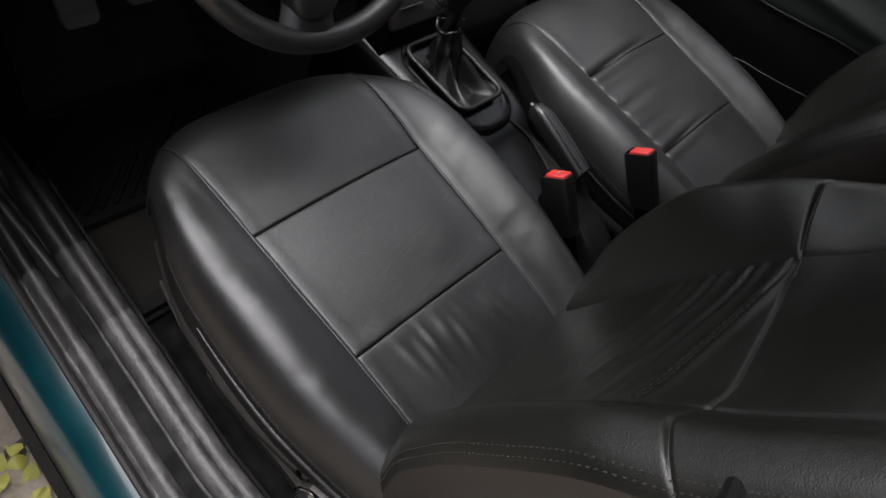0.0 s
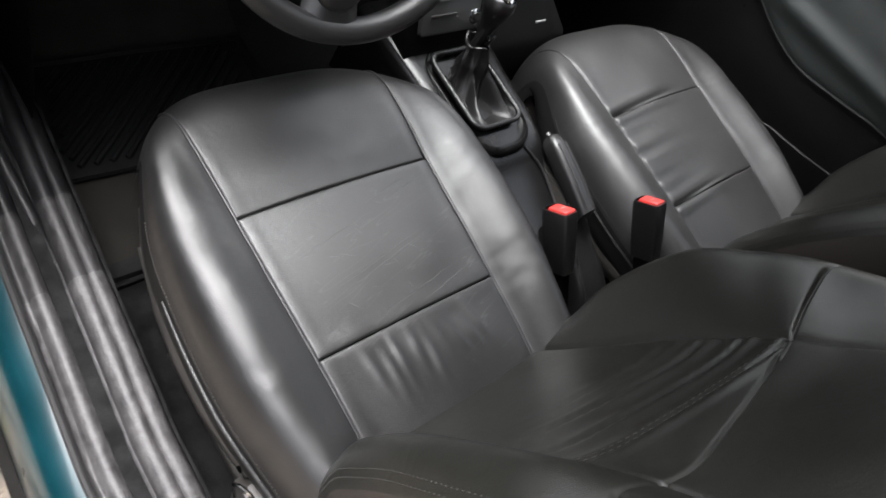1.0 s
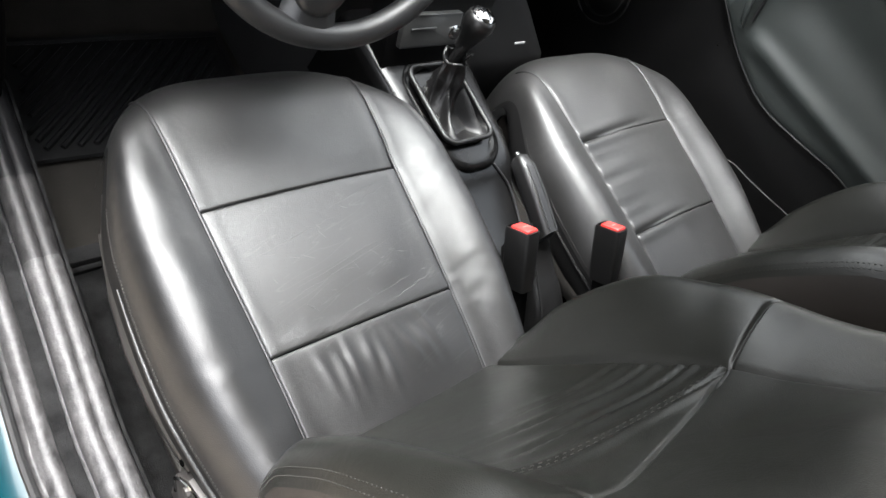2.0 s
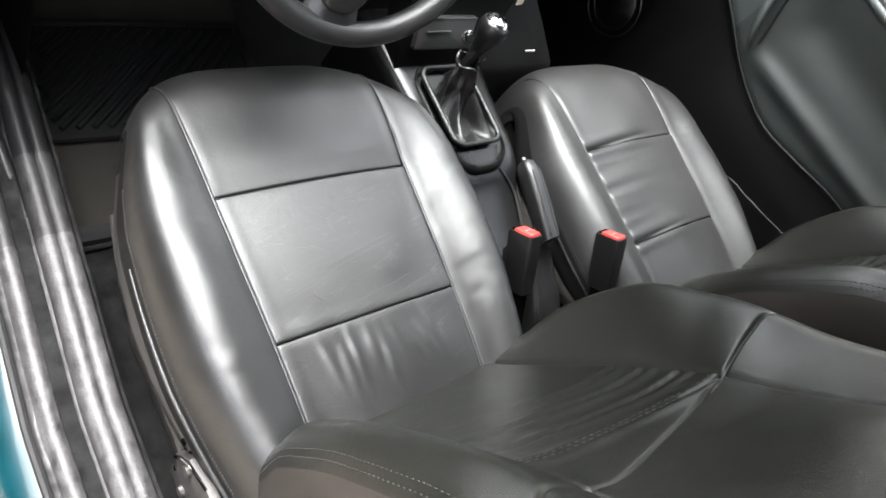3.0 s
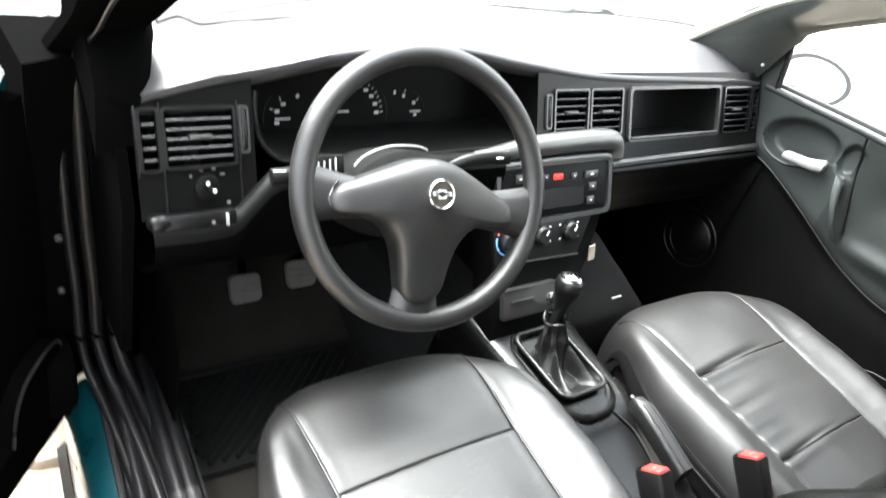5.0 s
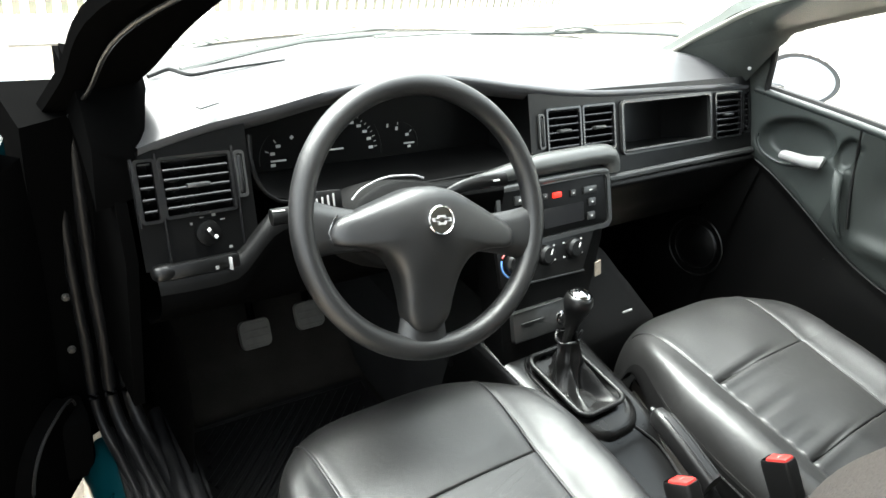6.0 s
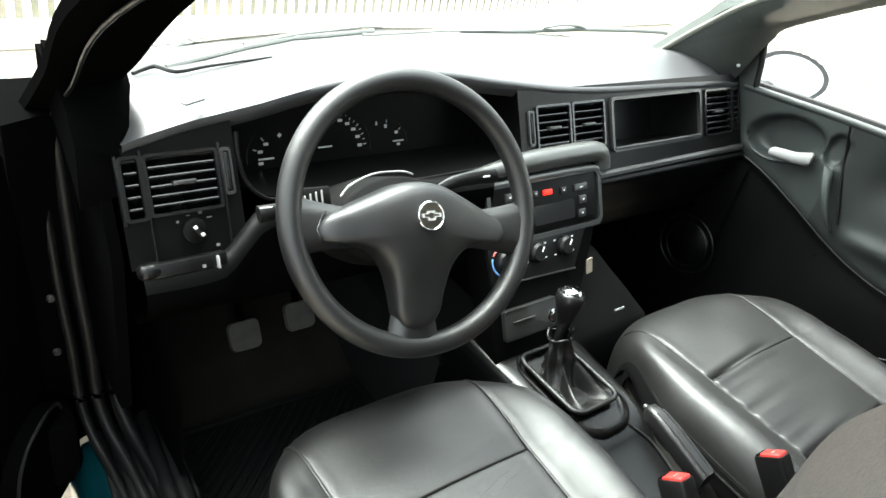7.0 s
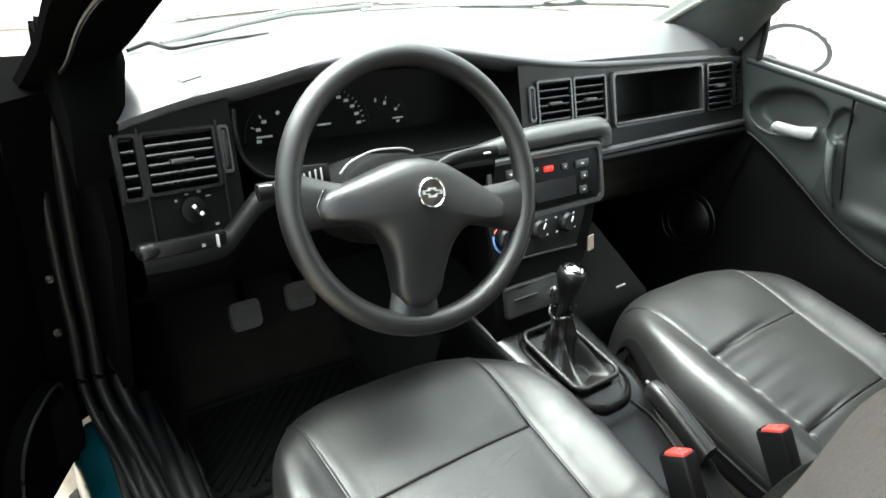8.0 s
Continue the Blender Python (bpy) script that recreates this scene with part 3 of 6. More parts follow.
setting("fender", rings([[(-0.790, y, 0.16), (-0.812, y, 0.45), (-0.800, y, 0.80), (-0.765, y, 0.885), (-0.72, y, 0.90), (-0.72, y, 0.16)] for y in (0.905, 1.1, 1.4, 1.8, 2.1)]), TEAL, "teal painted front wing ahead of the door", "fender")
# added black block, in place of door shade on the sill paint
part("jamb_shade_block", box((-0.752, 0.775, 0.40), (0.05, 0.07, 0.13), 0.012), BLACK, jamb)

# windscreen
def screen_base(x):
    return 0.945 - 0.33 * x * x


glass = setting("window_1", sheet(lambda u, v: ((-0.60 + 1.2 * u) * (1 - 0.07 * v), screen_base(-0.60 + 1.2 * u) + 0.02 - (0.70 - 0.05 * math.sin(math.pi * u)) * v, 0.975 + 0.42 * v - 0.03 * v * (1 - v)), 16, 8), SCREEN_GLASS, "slightly tinted windscreen glass", "window")
glass.visible_shadow = False
setting("cowl", sheet(lambda u, v: (-0.68 + 1.36 * u, screen_base(-0.68 + 1.36 * u) + 0.015 + 0.16 * v, 0.967 - 0.03 * v), 20, 4), PLASTIC_GREY, "grey plastic cowl below the windscreen", "cowl")
setting("bonnet", sheet(lambda u, v: (-0.72 + 1.44 * u, screen_base(-0.72 + 1.44 * u) + 0.16 + 0.95 * v, 0.950 - 0.34 * v - 0.10 * v ** 3 - 0.05 * (2 * u - 1) ** 4), 24, 16), PAINT_GLOSS, "glossy teal painted bonnet", "bonnet")

# ---- front seats ----
def seam_half(y, sg):
    """Half the breadth of the middle panels, a little wider towards the tunnel in front."""
    if sg < 0:
        return curve([(0.0, 0.144), (0.11, 0.146), (0.31, 0.150), (0.45, 0.151), (0.60, 0.150)], y)
    return curve([(0.0, 0.134), (0.11, 0.139), (0.31, 0.150), (0.45, 0.163), (0.60, 0.172)], y)


CUSHION_LINE = [(0.0, (-0.06, 0.545)), (0.12, (0.03, 0.558)), (0.25, (0.12, 0.567)), (0.5, (0.31, 0.577)), (0.62, (0.41, 0.580)),
                (0.72, (0.475, 0.572)), (0.80, (0.517, 0.545)), (0.87, (0.536, 0.500)), (0.94, (0.538, 0.445)), (1.0, (0.528, 0.39))]
WRINKLES = [(-0.092 + 0.021 * k + random.uniform(-0.005, 0.005), random.uniform(0.055, 0.082), random.uniform(0.020, 0.034), random.uniform(0.005, 0.0075), random.uniform(-0.35, 0.0), random.uniform(0.0018, 0.0042)) for k in range(9)]


def cushion_point(s, v, worn=True):
    """s from -1 to 1 over the cushion's breadth, skirt to skirt; v from the back to the front's lower edge."""
    y = curve([(k, p[0]) for k, p in CUSHION_LINE], v)
    z = curve([(k, p[1]) for k, p in CUSHION_LINE], v)
    flat = max(0.0, min(1.0, (0.86 - v) / 0.3))
    a, sg = abs(s), (1 if s >= 0 else -1)
    h = seam_half(y, sg)
    if sg < 0:
        wide = curve([(-0.06, 0.222), (0.03, 0.240), (0.12, 0.252), (0.24, 0.250), (0.36, 0.236), (0.45, 0.215), (0.53, 0.190), (0.56, 0.182)], y)
    else:
        wide = curve([(-0.06, 0.205), (0.05, 0.228), (0.15, 0.247), (0.28, 0.256), (0.38, 0.252), (0.46, 0.236), (0.53, 0.210), (0.56, 0.200)], y)
    if a < 0.5:
        x = h * a / 0.5
        dz = 0.006 * (1 - (a / 0.5) ** 2)
        dy = 0.0
    else:
        t = (a - 0.5) / 0.5
        x = curve([(0, h), (0.2, h + 0.28 * (wide - h)), (0.40, h + 0.56 * (wide - h)), (0.56, h + 0.79 * (wide - h)), (0.68, h + 0.94 * (wide - h)), (0.78, wide), (0.88, wide - 0.001), (1.0, wide - 0.03)], t)
        bump = curve([(-0.06, 0.034), (0.15, 0.036), (0.32, 0.020), (0.45, 0.005), (0.56, 0.0)], y)
        bump *= 0.72 if sg > 0 else 0.80
        dz = curve([(0, 0.0), (0.2, 0.42 * bump), (0.42, 0.92 * bump), (0.56, 0.95 * bump), (0.68, 0.45 * bump), (0.78, -0.030), (0.88, -0.090), (1.0, -0.125)] if sg > 0 else [(0, 0.0), (0.2, 0.40 * bump), (0.40, 0.66 * bump), (0.56, 0.44 * bump - 0.003), (0.68, -0.018), (0.78, -0.050), (0.88, -0.100), (1.0, -0.125)], t)
    depth_scale = 0.35 + 0.65 * flat
    zz = z + dz * (depth_scale if a > 0.5 else flat)
    if a > 0.5:
        zz = max(zz, 0.40 + 0.02 * flat)
    front = max(0.0, (y - 0.30) / 0.25)
    yy = y - 0.075 * front * (x / max(wide, 0.01)) ** 4
    # seams: sunken joints, with a soft swell beside them
    dx = x - h
    zz -= 0.0034 * bell(dx, 0.0018) * flat - 0.0006 * bell(abs(dx) - 0.010, 0.008) * flat
    if a < 0.5:
        for ys, k in ((0.312, 1.0), (0.118, 0.8)):
            zz -= 0.0034 * k * bell(y - ys, 0.0013) - 0.0007 * k * bell(abs(y - ys) - 0.010, 0.009)
        zz -= 0.0035 * bell(y - 0.316, 0.020) * (1 if y > 0.312 else 0.35)
        xs = sg * x
        if worn:
            if y < 0.13:
                for wx, wy, wl, ww, lean, wd in WRINKLES:
                    ddx = xs - wx - lean * (y - wy)
                    zz += wd * bell(ddx, ww) * bell(y - wy, wl)
            zz += 0.0007 * noise.noise((xs * 20, y * 14, 3.1))
        else:
            # slack leather: tucks run in from the tunnel-side seam, with soft hollows between
            for ys, deep, reach, lean in ((0.312, 0.0048, 0.16, 0.05), (0.262, 0.0026, 0.05, 0.07), (0.225, 0.0042, 0.09, 0.04), (0.172, 0.0030, 0.06, 0.05), (0.118, 0.0040, 0.12, 0.06)):
                on = fall((xs + h - reach) * 30)
                d = y - ys - lean * (xs + h)
                zz -= deep * on * (bell(d, 0.0042) - 0.7 * bell(abs(d) - 0.014, 0.010))
            zz -= 0.0010 * bell(y - 0.222 - 0.03 * xs, 0.0022)
            zz += 0.0030 * noise.noise((xs * 9 + 4.0, y * 11, 6.3))
    else:
        zz += (0.0016 * noise.noise((x * sg * 18, y * 14, 9.0)) + 0.0007 * noise.noise((x * sg * 26, y * 62, 4.0))) * flat
    return (sg * x, yy, zz)


BACK_LINE = [(0.0, (0.025, 0.50)), (0.06, (0.0, 0.55)), (0.15, (-0.03, 0.62)), (0.30, (-0.078, 0.735)), (0.45, (-0.118, 0.84)), (0.53, (-0.132, 0.895)),
             (0.60, (-0.158, 0.945)), (0.75, (-0.205, 1.055)), (0.86, (-0.245, 1.13)), (0.93, (-0.285, 1.155)), (1.0, (-0.335, 1.14))]


def back_half(v, sg):
    """Half the breadth of the backrest's middle panels; the tunnel-side seam draws in upwards."""
    if sg > 0:
        return curve([(0.0, 0.150), (0.17, 0.148), (0.3, 0.145), (0.45, 0.131), (0.53, 0.121), (0.75, 0.112), (1.0, 0.11)], v)
    return curve([(0.0, 0.120), (0.3, 0.128), (0.53, 0.134), (0.75, 0.136), (1.0, 0.13)], v)


def back_point(s, p):
    """s over the breadth, side to side; p from the foot to the top, with the panels' joint at 0.556."""
    side = max(-1.0, min(1.0, s / 0.5))
    over = max(0.0, abs(s) - 0.5) / 0.5
    sink = 0.5 * (side + 1) * 0.028 - over * (0.045 if s > 0 else 0.075)
    v = p - sink * bell(p - 0.556, 0.13)
    yc = curve([(k, p[0]) for k, p in BACK_LINE], v)
    zc = curve([(k, p[1]) for k, p in BACK_LINE], v)
    a, sg = abs(s), (1 if s >= 0 else -1)
    h = back_half(v, sg)
    wide = curve([(0.0, 0.205), (0.12, 0.235), (0.35, 0.252), (0.6, 0.252), (0.8, 0.235), (0.95, 0.205), (1.0, 0.19)], v)
    if sg > 0:
        swell = curve([(0.0, 0.0), (0.08, 0.022), (0.18, 0.068), (0.32, 0.094), (0.45, 0.078), (0.56, 0.046), (0.70, 0.016), (0.9, 0.008), (1.0, 0.0)], v)
    else:
        swell = curve([(0.0, 0.0), (0.08, 0.022), (0.18, 0.060), (0.32, 0.078), (0.45, 0.074), (0.56, 0.054), (0.70, 0.034), (0.9, 0.012), (1.0, 0.0)], v)
    if a < 0.5:
        x = h * a / 0.5
        out = 0.014 * (1 - (a / 0.5) ** 2) * (0.4 + 0.6 * (1 - fall((v - 0.64) * 35))) * bell(v - 0.62, 0.4)
        out += 0.016 * max(0.0, (x / h)) ** 3 * bell(v - 0.40, 0.22)
    else:
        t = (a - 0.5) / 0.5
        x = curve([(0, h), (0.2, h + 0.33 * (wide - h)), (0.40, h + 0.64 * (wide - h)), (0.58, h + 0.93 * (wide - h)), (0.70, wide), (0.85, wide - 0.004), (1.0, wide - 0.012)], t)
        base = 0.016 * bell(v - 0.40, 0.22)
        out = curve([(0, base), (0.2, base + 0.62 * (swell - base)), (0.40, swell), (0.58, swell - 0.024), (0.70, swell - 0.075), (0.85, -0.05), (1.0, -0.085)], t)
    # below the joint of the two panels a facet dips back from the slanting fold
    xs = sg * x
    fold_v = 0.530 - 0.44 * (0.121 - xs)
    joint = v - p + 0.556
    if a < 0.5:
        flank = max(0.0, 1 - (a / 0.5) ** 6) * fall((-0.118 - xs) * 90)
        if p < 0.556:
            out -= 0.085 * max(0.0, v - fold_v) * flank
        else:
            out -= 0.085 * max(0.0, joint - fold_v) * flank * math.exp(-(p - 0.556) / 0.06)
    out -= (0.0022 if a < 0.5 else 0.0032) * bell(p - 0.556, 0.0024) * (1 if a < 0.80 else 0.0)
    out -= 0.0045 * bell(x - h, 0.0028)
    if a < 0.5 and p < 0.56:
        # slanting folds that run down from the tunnel side
        for v0, k, deep, reach in ((0.530, 0.44, 0.80, -0.124), (0.455, 0.44, 0.85, -0.08), (0.385, 0.46, 0.75, -0.06), (0.325, 0.46, 0.5, -0.02)):
            d = v - (v0 + k * (xs - 0.121))
            on = deep * fall((reach - xs) * 60) * bell(min(0.0, v - 0.30), 0.10)
            out += on * (0.0040 * bell(d - 0.013, 0.012) - 0.0042 * bell(d, 0.0042) + 0.0030 * bell(d + 0.014, 0.012))
    out += 0.0016 * noise.noise((sg * x * 16, v * 12, 5.0))
    lean = Vector((0, 0.905, 0.42))
    return (sg * x, yc + out * lean.y, zc + out * lean.z)


def v_at(y):
    """The cushion's v at which its line passes y."""
    lo, hi = 0.0, 0.8
    for _ in range(40):
        mid = (lo + hi) / 2
        lo, hi = (mid, hi) if curve([(k, p[0]) for k, p in CUSHION_LINE], mid) < y else (lo, mid)
    return round((lo + hi) / 2, 5)


def crease_lines():
    """Slanting double creases over the middle panel, and short hairlines between them."""
    out = []
    for x0, y0, x1, y1 in ((-0.112, 0.170, 0.088, 0.212), (-0.085, 0.184, 0.080, 0.2165), (0.005, 0.272, 0.125, 0.300), (0.040, 0.268, 0.132, 0.291), (-0.050, 0.132, 0.098, 0.156), (0.020, 0.126, 0.118, 0.147), (-0.118, 0.236, 0.020, 0.262)):
        out.append([(x0 + (x1 - x0) * k / 14, y0 + (y1 - y0) * k / 14 + 0.0024 * noise.noise((x0 * 40 + k * 0.6, y0 * 30, 2.0))) for k in range(15)])
    rnd = random.Random(7)
    for _ in range(16):
        x, y, a, ln = rnd.uniform(-0.11, 0.11), rnd.uniform(0.15, 0.28), rnd.uniform(-1.3, 0.2), rnd.uniform(0.008, 0.024)
        out.append([(x + ln * math.cos(a) * k / 5, y + ln * math.sin(a) * k / 5 + 0.0008 * noise.noise((x * 90 + k, y * 90, 1.0))) for k in range(6)])
    return out


def seat(place, label, worn):
    st = thing("front_seat", place, label, "seat", "front seats")
    hide = LEATHER if worn else LEATHER_LIT
    rubbed = LEATHER_WORN if worn else LEATHER_LIT
    cut1, cut2 = v_at(0.312), v_at(0.118)
    N = dense(170, (0.25, 0.75), 0.03, 9)
    M = dense(90, (cut1, cut2), 0.045, 12)
    S = lambda u, v: cushion_point(2 * u - 1, v, worn)
    cushion = part("cushion", sheet(S, N, M, lambda u, v: (0.5 < abs(2 * u - 1) < 0.895 or (v > 0.84 and abs(2 * u - 1) < 0.895)) and not (v > 0.78 and abs(2 * u - 1) > 0.6 and S(u, v)[2] < 0.445)), hide, st, "padded black leather side bolsters", 80)
    # sides below the seam take a duller leather, in place of shade
    for lo, hi in ((0.0, 0.0525), (0.9475, 1.0)):
        part("side_panel", sheet(S, N, M, lambda u, v: lo <= u <= hi and not (abs(2 * u - 1) > 0.93 and v > 0.80)), LEATHER_LOW, cushion, "leather side, darkened for the shade below the bolster", 80)
    part("front_panel", sheet(S, N, M, lambda u, v: abs(2 * u - 1) < 0.5 and cut1 < v < 0.84), hide, cushion, "", 80)
    part("centre_panel", sheet(S, N, M, lambda u, v: abs(2 * u - 1) < 0.5 and cut2 < v < cut1), rubbed, cushion, "creased black leather panel", 80)
    part("rear_panel", sheet(S, N, M, lambda u, v: abs(2 * u - 1) < 0.5 and v < cut2), rubbed, cushion, "wrinkled black leather panel" if worn else "smooth black leather panel", 80)
    for sg in (-1, 1):
        part("piping", tube([Vector(cushion_point(sg * 0.503, 0.06 + 0.76 * k / 50, worn)) + Vector((0, 0, 0.0012)) for k in range(51)], 0.0023, 6), PIPING, cushion, "raised leather seam piping", 80)
        part("lower_seam", tube([Vector(cushion_point(sg * 0.905, 0.05 + 0.40 * k / 40, worn)) + Vector((sg * 0.001, 0, 0)) for k in range(41)], 0.0034, 8, taper=lambda t: 1.0 - 0.6 * t ** 4), hide if sg < 0 and worn else LEATHER_LOW, cushion, "rounded leather welt", 80)
        part("stitching", stitches([Vector(cushion_point(sg * 0.885, 0.03 + 0.56 * k / 190, worn)) + Vector((sg * 0.0015, 0, 0.0005)) for k in range(191)], 0.0007), THREAD, cushion, "fine pale stitching")
    if worn:
        # creases coloured pale grey, for the light they reflect
        for pts in crease_lines():
            part("crease", tube([Vector(cushion_point(0.5 * x / seam_half(y, 1 if x > 0 else -1), v_at(y), True)) - Vector((0, 0, 0.0001)) for x, y in pts], 0.00050, 5, taper=lambda t: 0.25 + 0.75 * math.sin(math.pi * t)), LEATHER_CREASE, cushion, "", 80)
    part("seat_base", rings([[(w, y, z) for w, y in ((-0.20, -0.04), (-0.205, 0.22), (-0.165, 0.455), (0.175, 0.455), (0.21, 0.22), (0.20, -0.04))] for z in (0.30, 0.46)]), BLACK, st, "black seat pan")
    M = dense(130, (0.556,), 0.03, 10)
    S2 = lambda u, v: back_point(2 * u - 1, v)
    back = part("backrest", sheet(S2, N, M, lambda u, v: 0.10 < u < 0.90 and not (0.25 < u < 0.75 and v < 0.95)), LEATHER_BACK, st, "black leather backrest with deep side bolsters", 80)
    part("lumbar_panel", sheet(S2, N, M, lambda u, v: 0.25 < u < 0.75 and v < 0.556), LEATHER_BACK, back, "pleated black leather panel", 80)
    part("upper_panel", sheet(S2, N, M, lambda u, v: 0.25 < u < 0.75 and 0.556 < v < 0.95), LEATHER_BACK, back, "", 80)
    for shift in (-0.006, 0.006):
        fold = []
        for k in range(61):
            xs = 0.119 - 0.238 * k / 60
            v = 0.530 + 0.44 * (xs - 0.121) + shift
            fold.append(Vector(back_point(xs / back_half(v, 1 if xs > 0 else -1) * 0.5, v + 0.014 * (1 + xs / 0.128) * bell(v - 0.556, 0.13))))
        part("fold_stitching", stitches(fold, 0.00045), THREAD, back, "faint stitching along a fold")
    for sg, lo, hi in ((-1, 0.0, 0.10), (1, 0.90, 1.0)):
        part("side_panel", sheet(S2, N, M, lambda u, v: lo < u < hi), LEATHER_SIDE, back, "brown-black leather side panel", 80)
        for q in (0.772, 0.786):
            part("stitching", stitches([Vector(back_point(sg * q, 0.06 + 0.86 * k / 240)) for k in range(241)], 0.0006), THREAD, back, "pale double stitching")
    part("back_shell", rings([[(w, y, z) for w, y, z in ((-0.20, -0.10 + d, 0.50), (-0.235, -0.22 + d, 0.80), (-0.22, -0.33 + d, 1.13), (0.22, -0.33 + d, 1.13), (0.235, -0.22 + d, 0.80), (0.20, -0.10 + d, 0.50))] for d in (-0.03, 0.01)]), PLASTIC, st, "black back shell")
    for sg in (-1, 1):
        rail = part("seat_rail", box((sg * 0.19, 0.12, 0.285), (0.035, 0.32, 0.03), 0.004), STEEL, st, "dull steel seat rail")
        side = part("side_trim", rings([[(sg * (x + bow), y, z + rise) for x, z in ((0.196, 0.400), (0.214, 0.402), (0.231, 0.418), (0.236, 0.446), (0.232, 0.466), (0.214, 0.474), (0.19, 0.470))]
                                        for y, bow, rise in ((0.055, 0.008, 0.020), (0.09, 0.013, 0.014), (0.15, 0.016, 0.004), (0.22, 0.013, -0.006), (0.30, 0.002, -0.014), (0.38, -0.020, -0.020), (0.44, -0.044, -0.024))]), TRIM, st, "scuffed grey-brown side trim", 50)
        part("trim_screw", lathe([(0, 0), (0.0045, 0), (0.0045, 0.002), (0, 0.0025)], 10, Matrix.Translation((sg * 0.2465, 0.066, 0.462)) @ pose(0, 0, 0, 0, 90 * sg, 0)), BLACK, side)
        part("trim_edge", tube(smooth_path([(sg * 0.225, 0.03, 0.378), (sg * 0.226, 0.12, 0.372), (sg * 0.223, 0.22, 0.362), (sg * 0.212, 0.32, 0.352), (sg * 0.19, 0.42, 0.345)], 6), 0.0035, 6), TRIM, st, "thin seat frame edge")
        part("skirt", sheet(lambda u, v: (sg * (curve([(-0.02, 0.214), (0.12, 0.228), (0.25, 0.224), (0.36, 0.200), (0.45, 0.172)], -0.02 + 0.47 * u) - 0.010 * v), -0.02 + 0.47 * u, 0.468 - 0.006 * math.sin(5 * u) - 0.045 * v), 20, 4), LEATHER_SIDE, st, "brown-black leather skirt", 80)
    br = part("recliner_bracket", prism([(-0.075, -0.060), (0.050, -0.055), (0.062, -0.010), (0.045, 0.028), (0.005, 0.045), (-0.055, 0.050)], 0.012, Matrix.Translation((-0.236, 0.0, 0.43)) @ Matrix(((0, 0, -1, 0), (1, 0, 0, 0), (0, 1, 0, 0), (0, 0, 0, 1))), 0.003), STEEL, st, "dark rusty recliner bracket")
    for y, z in ((0.035, 0.445), (-0.025, 0.425), (0.02, 0.395)):
        part("bracket_bolt", lathe([(0, 0), (0.008, 0), (0.007, 0.005), (0, 0.006)], 10, Matrix.Translation((-0.248, y, z)) @ pose(0, 0, 0, 0, -90, 0)), STEEL, br)
    part("bracket_edge", tube(smooth_path([(-0.249, 0.046, 0.402), (-0.250, 0.058, 0.425), (-0.249, 0.040, 0.456), (-0.247, 0.004, 0.474)], 5), 0.0022, 6), CHROME, br, "bright worn bracket edge")
    if worn:
        part("release_lever", tube(smooth_path([(-0.222, -0.150, 0.985), (-0.250, -0.152, 0.990), (-0.282, -0.158, 0.988)], 5), 0.0075, 10), PLASTIC_SMOOTH, st, "black backrest release lever")
    return st


def stitches(pts, r=0.0009):
    out = []
    for i in range(0, len(pts) - 1, 2):
        a, b = pts[i], pts[i + 1]
        a, b = a + (b - a) * 0.1, a + (b - a) * 0.9
        up = Vector((0, 0.4, 0.1)).normalized() * 0.0012
        out.append(tube([a + up, (a + b) / 2 + up * 1.3, b + up], r, 4))
    return join(*out)


driver_seat = seat((0, 0, FLOOR_Z), "black leather driver's seat with stitched panels and worn creases", True)
driver_seat.matrix_basis = pose(-0.36, 0.0, FLOOR_Z)
passenger_seat = seat((0, 0, FLOOR_Z), "black leather passenger seat with slack tucked centre panel", False)
passenger_seat.matrix_basis = pose(0.36, -0.035, FLOOR_Z)

# ---- dashboard ----
TILT = 0.5
DU = Vector((0, 0.4472, 0.8944))
DN = Vector((0, -0.8944, 0.4472))


def face(x, z, out=0.0):
    return Vector((x, 0.70 - TILT * (0.93 - z), z)) + DN * out


def on_face(x, z, out=0.0, turn=0.0):
    p = face(x, z, out)
    return Matrix(((1, DU.x, DN.x, p.x), (0, DU.y, DN.y, p.y), (0, DU.z, DN.z, p.z), (0, 0, 0, 1))) @ pose(0, 0, 0, 0, 0, turn)


BROW = [(-0.70, 0.925), (-0.655, 0.940), (-0.577, 0.957), (-0.48, 0.971), (-0.366, 0.989), (-0.206, 0.998), (-0.02, 0.976), (0.10, 0.962), (0.212, 0.955), (0.45, 0.950), (0.70, 0.944)]


def top_point(u, v):
    x = -0.655 + 1.34 * u
    zb = curve(BROW, x)
    yb = face(x, zb).y - 0.008
    ye = screen_base(x) + 0.012
    roll = 0.05 * max(0.0, (-0.61 - x) / 0.075) ** 2 + 0.03 * max(0.0, (x - 0.62) / 0.065) ** 2
    if v < 0.12:
        t = v / 0.12
        return (x, yb + 0.018 * (1 - t) ** 2, zb - 0.030 * (1 - t))
    t = (v - 0.12) / 0.88
    return (x, yb + (ye - yb) * t, zb + (0.972 - zb) * t * t * (3 - 2 * t) + 0.008 * math.sin(math.pi * t) - roll * min(1.0, 4 * t))


dash = thing("dashboard", (0, 0.8, 0.6), "black and charcoal plastic dashboard with round-cornered vents", "dashboard")
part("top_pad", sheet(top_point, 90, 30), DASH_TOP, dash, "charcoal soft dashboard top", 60)
